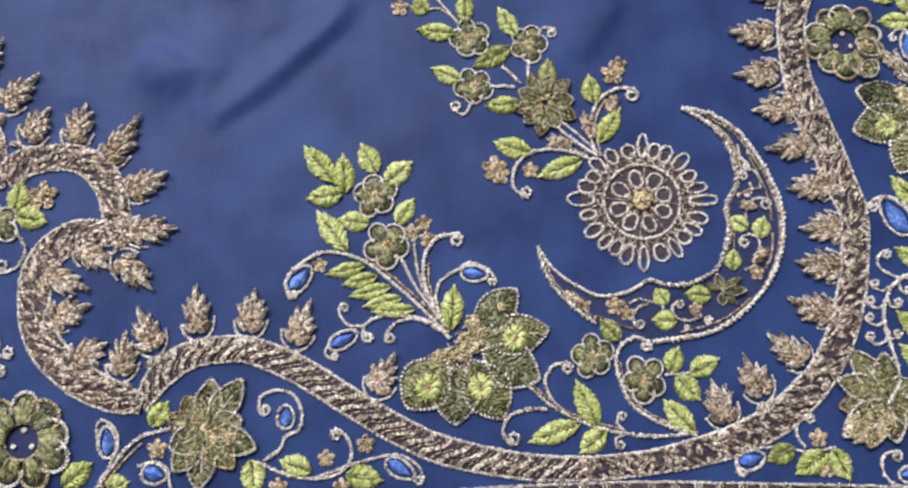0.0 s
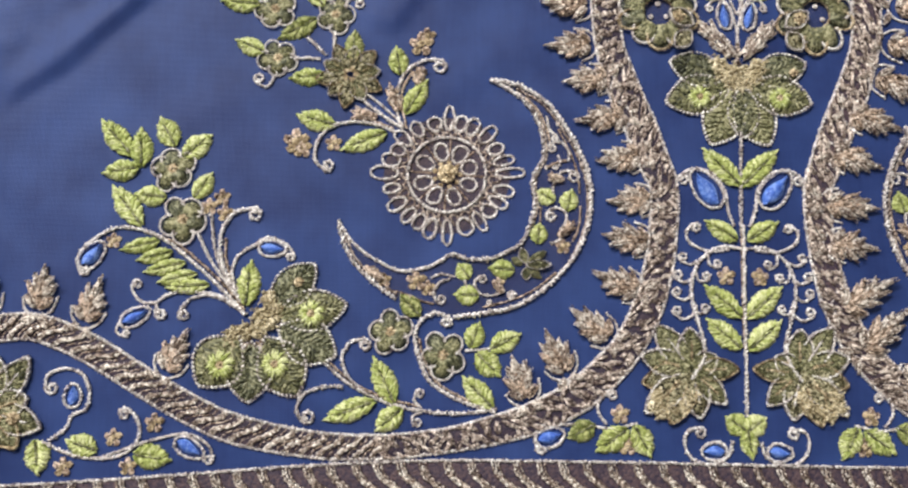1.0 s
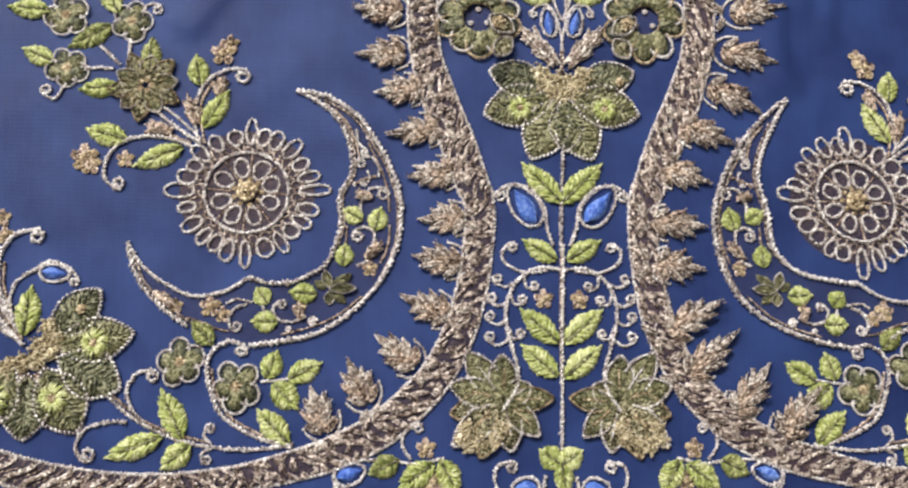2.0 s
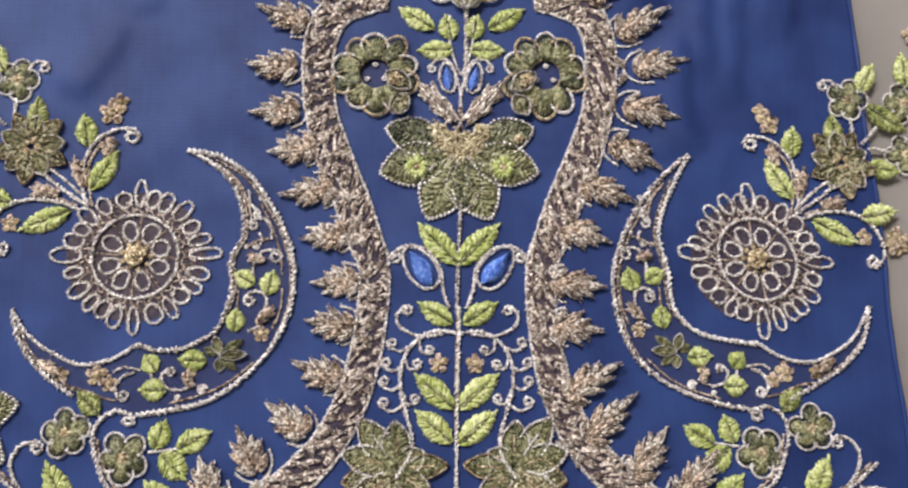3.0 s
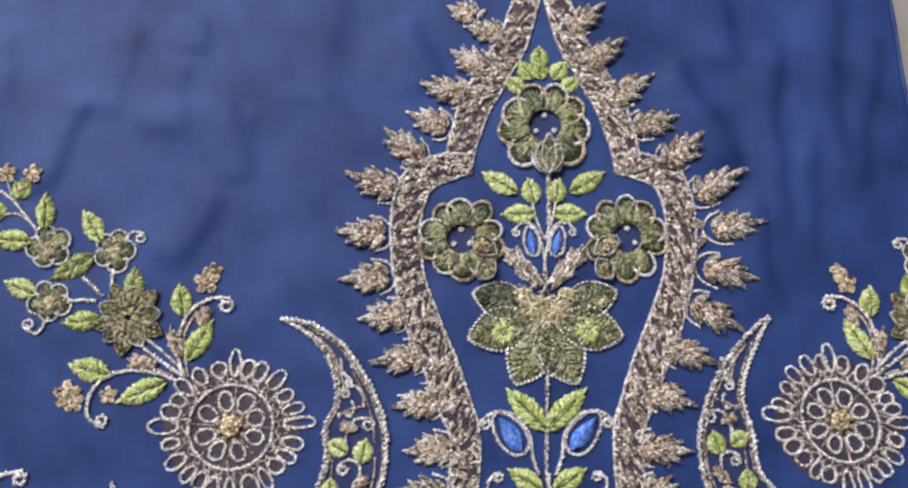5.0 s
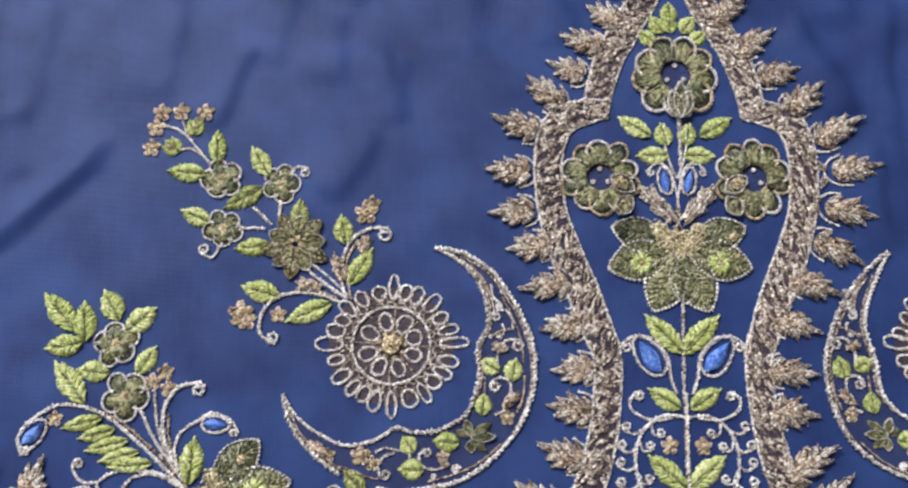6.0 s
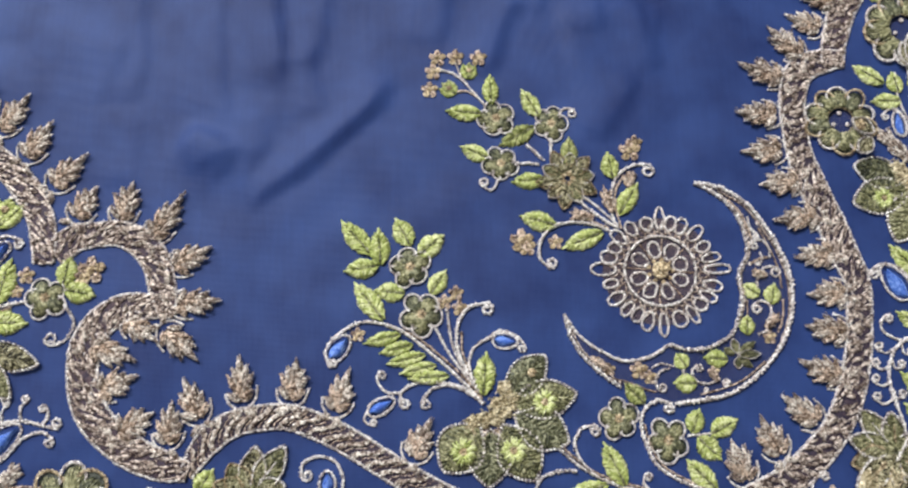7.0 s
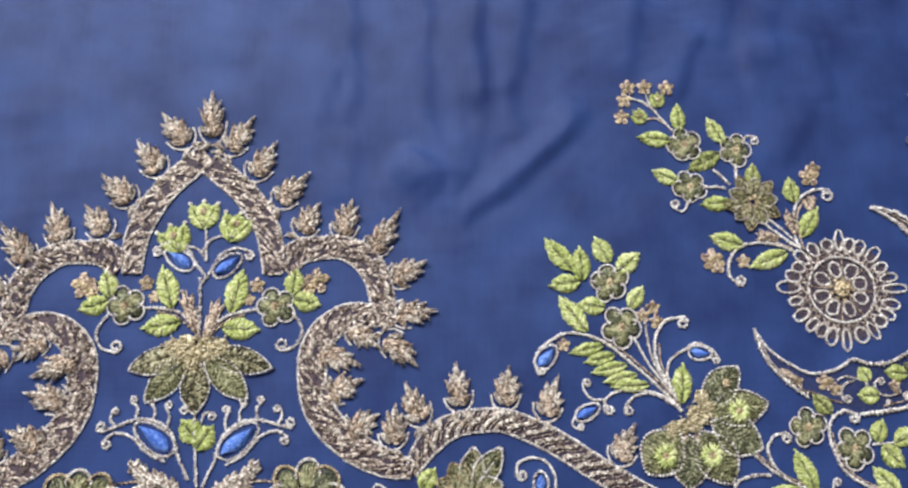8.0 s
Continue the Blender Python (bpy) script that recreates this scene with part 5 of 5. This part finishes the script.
def arch_sides():
    top = thing("arch_branch", (129.2, 72.2), "branch of lime leaves, olive ring flower and blue satin drops", "embroidery", "arch branches")
    leaf(top, (135.4, 104.7), (131.8, 110.0), 4.4)
    leaf(top, (132.6, 101.5), (128.0, 105.1), 4.2)
    leaf(top, (129.4, 72.0), (120.1, 77.8), 4.8)
    leaf(top, (133.9, 68.9), (132.5, 75.9), 4.8)
    leaf(top, (134.2, 66.0), (124.8, 65.9), 4.8)
    cord(top, [(136.1, 58.7), (134.5, 63.1), (133.5, 68.5), (133.6, 75.7)], 0.45)
    ring_flower(top, (113.4, 59.3), 11.8, 10, 0.3)
    knot(top, (118.6, 57.1), 2.2, True, 2.0)
    petal(top, (122.7, 54.6), (116.3, 59.1), 5.0, 2, 1.7)
    petal(top, (121.9, 53.1), (117.6, 48.1), 5.0, 2, 1.5)
    drop(top, (133.0, 54.8), (132.1, 61.5), 3.2)
    cord(top, [(136.0, 50.0), (135.5, 55.8), (133.6, 62.2), (130.5, 63.4), (127.9, 61.6)], 0.45, 1, 1.0)
    lump(top, (134.0, 46.0), (125.2, 56.6), 6.0, True)
    cord(top, [(136.0, 50.0), (135.9, 46.4), (134.3, 42.6)], 0.45, mat=COPPER)
    rosette(top, (127.0, 54.0), 2.0)
    leaf(top, (133.9, 7.9), (124.0, 18.5), 5.4)
    drop(top, (127.0, 3.1), (121.2, 11.4), 5.6)
    cord(top, [(131.3, -3.5), (129.8, 1.0), (129.2, 6.7), (125.7, 11.7), (120.7, 12.9), (117.3, 11.2)], 0.55, 1, 1.3)
    leaf(top, (131.9, -7.3), (123.4, -1.8), 4.6)
    cord(top, [(129.7, -9.9), (123.5, -10.3), (118.7, -8.0), (117.8, -4.9), (119.5, -2.9)], 0.52, -1, 1.2)
    cord(top, [(132.9, -9.7), (127.1, -9.3), (122.1, -11.9), (119.1, -16.5), (118.3, -22.6), (119.7, -29.6), (120.9, -34.8), (120.9, -39.0)], 0.6)
    for p0, p1, p2 in (((121.1, -12.8), (118.4, -14.0), (116.0, -13.1)), ((118.8, -17.8), (116.8, -18.9), (114.4, -18.0)), ((118.3, -22.6), (116.1, -23.7), (113.8, -22.6)), ((118.8, -27.5), (116.2, -28.9), (113.6, -27.8))):
        cord(top, [p0, p1, p2], 0.48, -1, 1.2)
    for p0, p1, p2 in (((119.6, -15.6), (120.5, -18.4), (122.6, -18.5)), ((118.9, -24.4), (120.0, -27.2), (122.0, -27.1)), ((123.4, -11.2), (123.7, -14.0), (125.4, -14.9))):
        cord(top, [p0, p1, p2], 0.46, 1, 1.1)
    rosette(top, (128.2, -17.3), 2.4)
    leaf(top, (131.6, -28.5), (122.3, -19.9), 5.2)
    leaf(top, (131.0, -37.1), (122.2, -29.0), 5.2)


def arch_lotus():
    top = thing("lotus_flower", (117.2, -42.5), "olive lotus flower with corded petals and gold knots", "embroidery", "lotus flowers")
    mid = (117.2, -42.7)
    tips = ((107.8, -30.4), (117.0, -31.2), (103.7, -38.5), (103.8, -45.8), (104.1, -53.4), (110.8, -56.4), (118.6, -55.2), (125.7, -51.5), (129.6, -42.2), (123.9, -38.8))
    for k, tip in enumerate(tips):
        petal(top, mid, tip, 7.0 if k < 7 else 6.0, (0, 0, 0, 2, 2, 2, 2, 0, 0, 0)[k], 0.1 + 0.06 * (k % 3), True, RIM_GOLD if k in (3, 5, 8) else RIM_TIP)
        cord(top, [(0.75 * mid[0] + 0.25 * tip[0], 0.75 * mid[1] + 0.25 * tip[1]), (0.3 * mid[0] + 0.7 * tip[0] + 0.5, 0.3 * mid[1] + 0.7 * tip[1])], 0.34, name="midrib_cord", mat=GOLD if k % 3 else SILVER, up=1.0)
    for p in ((106.5, -51.7), (108.6, -53.4), (107.3, -49.2), (111.4, -52.8), (114.5, -52.2), (116.4, -49.3)):
        mound(top, p, 2.3, 0.7)
    cord(top, [(120.9, -38.7), (118.9, -42.1), (116.6, -45.1)], 0.5, up=1.0)


def arch_foot():
    top = thing("foot_scroll", (120.2, -63.6), "scroll with blue satin drop and lime leaves below the arch", "embroidery", "foot scrolls")
    leaf(top, (131.0, -58.7), (125.8, -54.9), 5.2)
    drop(top, (124.7, -63.8), (119.2, -64.0), 3.6)
    cord(top, [(127.1, -61.2), (125.7, -64.9), (121.7, -67.1), (116.8, -66.2), (114.3, -62.8), (114.9, -58.9), (117.9, -57.6)], 0.55, -1, 1.4)
    leaf(top, (100.9, -56.7), (105.0, -65.0), 5.2)
    leaf(top, (99.2, -57.6), (90.8, -63.3), 5.4)
    leaf(top, (90.6, -56.5), (83.3, -59.8), 5.0, True)
    cord(top, [(101.8, -56.3), (94.9, -57.6), (88.1, -56.5), (80.4, -56.4)], 0.45)
    cord(top, [(93.6, -56.6), (91.5, -52.8), (92.7, -49.0), (94.9, -47.8)], 0.5, -1, 1.2)
    rosette(top, (97.4, -53.9), 2.4)
    rosette(top, (99.0, -62.0), 2.4)
    drop(top, (75.6, -60.5), (81.6, -58.7), 4.0)
    cord(top, [(81.2, -56.4), (77.0, -56.4), (74.5, -59.6), (75.1, -63.0)], 0.5, 1, 1.0)


for builder in (arch_sides, arch_lotus, arch_foot):
    mirrored(builder, ARCH)

crown = thing("ring_flower", axis_point(90), "olive ring flower with a plum eye crowning the arch stem", "embroidery")
ring_flower(crown, (138.0, 90.9), 13.4, 9, -1.57)
for p1 in ((134.8, 80.0), (138.1, 78.3), (141.9, 79.8)):
    petal(crown, (138.3, 77.8), p1, 3.0, 2, 1.5)
petal(crown, (138.2, 76.9), (135.9, 85.2), 4.5, 2, 1.5)
petal(crown, (138.2, 76.9), (141.3, 85.0), 4.5, 2, 1.5)
petal(crown, (138.2, 76.9), (138.7, 87.9), 4.0, 0, 1.7)
leaf(crown, (137.5, 107.5), (137.7, 114.6), 4.6)
leaf(crown, (137.5, 104.6), (137.5, 109.9), 4.4)
stem = thing("embroidered_vine", axis_point(0), "straight stem of pale metal cord up the middle of the arch", "embroidery")
cord(stem, [(138.3, 79.2), (137.9, 70.2), (137.2, 58.1)], 0.6)
cord(stem, [(138.7, 75.5), (138.2, 68.4), (137.6, 58.1)], 0.42, mat=ROSE)
cord(stem, [(134.9, 22.0), (133.9, 8.1), (133.1, -5.2)], 0.6)
cord(stem, [(133.8, -3.2), (132.5, -28.0), (131.3, -55.0)], 0.6)
cord(stem, [(133.3, -3.2), (132.5, -19.3), (131.8, -36.7)], 0.42, mat=ROSE)
leaf(stem, (131.1, -58.1), (132.1, -66.0), 4.2)

heart = thing("large_flower", axis_point(36), "large dark olive flower with lime tufts on the arch stem", "embroidery", "large flowers")


def heart_side():
    petal(heart, (131.8, 39.4), (116.0, 44.6), 10, 1)
    petal(heart, (133.0, 36.8), (114.2, 32.4), 11.5, 0)
    petal(heart, (135.1, 36.3), (126.2, 19.9), 12, 0, 0.05)
    tuft(heart, (123.7, 33.6), 3.3, 1.0)
    for p in ((129.8, 43.3), (130.6, 40.3), (132.6, 38.1), (135.6, 37.5), (133.6, 41.0)):
        mound(heart, p, 2.6, 0.6)


mirrored(heart_side, ARCH)
petal(heart, (136.2, 36.7), (135.7, 21.6), 9, 1, 0.2)
knot(heart, (150.8, 40.4), 1.5, True, 1.2)


# ---- the middle motif under the peaked band ----
def bud(parent, base, tip, w):
    """Plump lime bud: a broad leaf between two folded ones, with pale knots at the lip."""
    dx, dy = tip[0] - base[0], tip[1] - base[1]
    for turn, far, wide in ((-0.5, 0.95, 0.62), (0.5, 0.95, 0.62), (0.0, 0.92, 0.8)):
        c, d = far * math.cos(turn), far * math.sin(turn)
        q = (base[0] + c * dx - d * dy, base[1] + d * dx + c * dy)
        leaf(parent, base, q, wide * w)
        knot(parent, q, 0.8, False, 0.4)
    knot(parent, (base[0] + 0.55 * dx, base[1] + 0.55 * dy), 1.3, True, 0.9)


def middle_side():
    top = thing("middle_branch", (-144.0, 1.5), "branch with lime leaves, olive flower and blue satin drops", "embroidery", "middle branches")
    leaf(top, (-144.9, -0.7), (-133.5, -1.3), 6.0)
    leaf(top, (-142.4, 4.0), (-139.4, 17.3), 6.0)
    lump(top, (-149.6, -4.0), (-146.0, 8.8), 5.0)
    cord(top, [(-150.2, -3.5), (-144.6, 2.3), (-138.3, 4.4), (-133.8, 5.1)], 0.6)
    cord(top, [(-149.6, -4.5), (-144.0, 1.0), (-138.2, 3.3)], 0.42, mat=ROSE)
    flower(top, (-128.7, 6.1), 6.2, 5, 0.4)
    rosette(top, (-134.7, 12.7), 2.3)
    rosette(top, (-137.0, 8.1), 1.8)
    leaf(top, (-124.0, 9.6), (-122.4, 18.1), 5.2)
    leaf(top, (-123.5, 8.4), (-114.9, 6.6), 5.6)
    rosette(top, (-116.2, 14.0), 3.8)
    rosette(top, (-118.6, 12.2), 2.4)
    cord(top, [(-123.5, 4.1), (-120.3, -0.7), (-121.7, -5.6), (-125.3, -7.6)], 0.55, -1, 1.8)
    drop(top, (-147.7, 16.5), (-141.0, 21.7), 4.4)
    cord(top, [(-152.5, 12.6), (-149.5, 17.0), (-146.8, 22.1), (-141.9, 24.6), (-137.4, 23.5)], 0.6, -1, 1.3)
    drop(top, (-142.5, -38.6), (-133.7, -30.8), 5.4)
    cord(top, [(-148.0, -48.0), (-146.2, -43.7), (-144.7, -40.2), (-143.0, -33.9), (-138.4, -29.7), (-132.7, -28.6), (-126.8, -29.9), (-123.4, -30.9)], 0.6, 1, 1.4)
    cord(top, [(-141.5, -41.9), (-136.0, -38.6), (-131.5, -33.5), (-126.7, -31.8), (-123.7, -33.5)], 0.55, -1, 1.3)
    for p0, p1, p2 in (((-141.6, -32.5), (-142.3, -28.7), (-141.3, -25.9)), ((-137.9, -29.7), (-138.1, -25.9), (-136.6, -24.2)), ((-132.7, -28.6), (-133.0, -24.9), (-131.5, -23.5)), ((-126.8, -29.9), (-125.4, -27.8), (-125.8, -25.2))):
        cord(top, [p0, p1, p2], 0.5, 1, 1.0)
    cord(top, [(-149.7, -29.6), (-148.7, -26.8), (-146.8, -26.3)], 0.45, -1, 1.2)
    leaf(top, (-150.7, -37.2), (-145.9, -30.4), 6.2)
    bud(top, (-159.6, 23.2), (-163.4, 32.6), 7.2)
    cord(top, [(-150.9, 20.4), (-154.0, 24.2), (-158.4, 25.3)], 0.5)


def middle_flower():
    top = thing("lotus_flower", (-152.1, -8.9), "spread olive lotus flower with corded petals and gold knots", "embroidery", "lotus flowers")
    for p0, p1, w, tone in (((-149.4, -7.9), (-129.0, -13.1), 8.2, 2), ((-154.3, -7.9), (-172.2, -13.5), 8.2, 2), ((-149.8, -9.4), (-136.0, -22.4), 8.4, 0), ((-154.2, -9.4), (-166.6, -23.2), 8.4, 0),
                            ((-152.0, -10.4), (-151.8, -27.0), 8.8, 2)):
        petal(top, p0, p1, w, tone, 0.12)
    for p in ((-159.2, -6.9), (-156.2, -8.9), (-152.2, -9.4), (-147.9, -8.4), (-145.0, -6.6), (-153.1, -11.5), (-149.5, -6.2), (-155.4, -5.4)):
        mound(top, p, 3.0, 0.6)
    cord(top, [(-151.8, -4.5), (-152.0, 5.5), (-152.6, 15.2)], 0.6)
    cord(top, [(-152.5, -4.5), (-153.6, 2.5), (-156.8, 7.6)], 0.5, mat=ROSE)
    cord(top, [(-151.5, -25.8), (-151.2, -33.4), (-149.7, -48.3)], 0.6)


def middle_bud():
    top = thing("flower_bud", (-151.1, 24.6), "lime bud on a cord stem under the peak", "embroidery")
    bud(top, (-152.6, 31.0), (-152.9, 40.6), 7.2)
    cord(top, [(-151.1, 20.4), (-151.8, 32.1)], 0.5)


def middle_sprigs():
    top = thing("copper_branch", (-143.5, -48.7), "arched copper thread branch at the foot of the middle motif", "embroidery", "copper branches")
    cord(top, [(-147.9, -54.2), (-145.2, -51.4), (-143.2, -48.2), (-139.1, -46.1), (-133.0, -44.9)], 0.5, mat=COPPER)
    cord(top, [(-143.8, -53.5), (-141.5, -49.9), (-138.0, -47.7), (-132.2, -46.5), (-124.9, -46.6)], 0.42, mat=ROSE)
    lump(top, (-144.9, -51.7), (-141.7, -46.7), 4.6, True)
    lump(top, (-142.2, -48.3), (-136.3, -44.8), 5.4, True)
    lump(top, (-136.8, -46.4), (-131.3, -40.7), 5.2, True)
    lump(top, (-139.3, -48.0), (-132.8, -48.4), 4.0, True)


mirrored(middle_side, MIDDLE)
mirrored(middle_sprigs, MIDDLE)
middle_flower()
middle_bud()


# ---- motifs under the waving band ----
def low_ring():
    top = thing("ring_flower", (-116.8, -53.0), "olive ring flower with a plum eye under the border band", "embroidery", "low ring flowers")
    ring_flower(top, (-116.8, -53.1), 13.0, 9, 0.2)


def low_star():
    top = thing("lotus_flower", (-67.4, -51.3), "olive star lotus with corded petals under the border band", "embroidery", "lotus flowers")
    mid = (-68.4, -51.0)
    for k, tip in enumerate(((-67.0, -37.0), (-74.2, -41.8), (-58.8, -37.2), (-58.6, -47.6), (-54.6, -55.4), (-60.6, -60.4), (-69.6, -66.0), (-76.2, -61.2), (-77.4, -55.4), (-78.2, -47.0))):
        petal(top, mid, tip, 7.5, 0 if k % 3 else 2, 0.1 + 0.06 * (k % 3), True, RIM_GOLD if k % 4 == 1 else RIM_TIP)
        cord(top, [(0.75 * mid[0] + 0.25 * tip[0], 0.75 * mid[1] + 0.25 * tip[1]), (0.3 * mid[0] + 0.7 * tip[0] + 0.5, 0.3 * mid[1] + 0.7 * tip[1])], 0.34, name="midrib_cord", mat=GOLD if k % 2 else SILVER, up=1.0)
    knot(top, (-61.5, -53.0), 2.0, True, 1.2)
    for p in ((-67.0, -51.7), (-68.3, -50.0), (-65.6, -53.0)):
        knot(top, p, 1.4, True, 1.2)
    leaf(top, (-83.1, -49.4), (-78.8, -43.1), 5.0)
    cord(top, [(-96.6, -65.4), (-91.1, -57.5), (-86.2, -52.5), (-80.3, -50.6), (-75.2, -49.8)], 0.6)
    cord(top, [(-95.3, -65.4), (-89.8, -58.4), (-85.3, -53.9)], 0.42, mat=ROSE)
    drop(top, (-94.1, -56.9), (-94.9, -50.2), 3.6)
    cord(top, [(-96.3, -64.0), (-93.5, -59.8), (-91.5, -54.0), (-92.8, -49.8), (-96.1, -47.7), (-97.5, -49.8), (-96.5, -55.6)], 0.5)
    drop(top, (-84.1, -61.2), (-78.9, -62.5), 4.2)
    cord(top, [(-85.9, -59.9), (-81.6, -58.7), (-78.1, -60.8), (-77.1, -65.5)], 0.5)
    rosette(top, (-81.0, -55.4), 2.6)
    leaf(top, (-105.5, -64.7), (-98.5, -59.0), 5.4)
    leaf(top, (-94.1, -65.4), (-88.2, -64.0), 5.0)


def low_branch():
    top = thing("low_branch", (-46.6, -62.5), "curling branch with lime leaves and blue drops under the border band", "embroidery", "low branches")
    drop(top, (-46.9, -49.8), (-47.0, -44.8), 3.4)
    cord(top, [(-52.6, -58.8), (-48.3, -55.7), (-46.7, -52.3), (-43.3, -50.7), (-42.6, -46.1), (-45.0, -41.5), (-50.1, -40.2), (-53.8, -42.1), (-54.2, -45.1)], 0.55, 1, 1.5)
    cord(top, [(-54.3, -58.9), (-46.6, -62.3), (-38.2, -63.5), (-31.7, -61.7), (-29.2, -57.9), (-29.8, -53.7), (-32.2, -51.0)], 0.55, 1, 1.4)
    leaf(top, (-55.8, -58.3), (-54.7, -67.3), 5.6)
    leaf(top, (-39.9, -61.4), (-48.1, -58.7), 5.2)
    leaf(top, (-30.4, -62.5), (-20.9, -64.1), 5.6)
    rosette(top, (-25.4, -54.6), 2.4)
    rosette(top, (-35.9, -58.2), 2.2)
    rosette(top, (-48.5, -65.5), 2.4)
    rosette(top, (-31.7, -65.6), 2.2)
    drop(top, (-19.1, -59.4), (-13.1, -62.8), 3.6)
    cord(top, [(-39.9, -63.5), (-30.1, -60.3), (-23.5, -58.4), (-16.9, -57.5), (-11.7, -60.0), (-9.9, -63.5)], 0.5, -1, 1.2)


for builder in (low_ring, low_star, low_branch):
    mirrored(builder, MIDDLE)
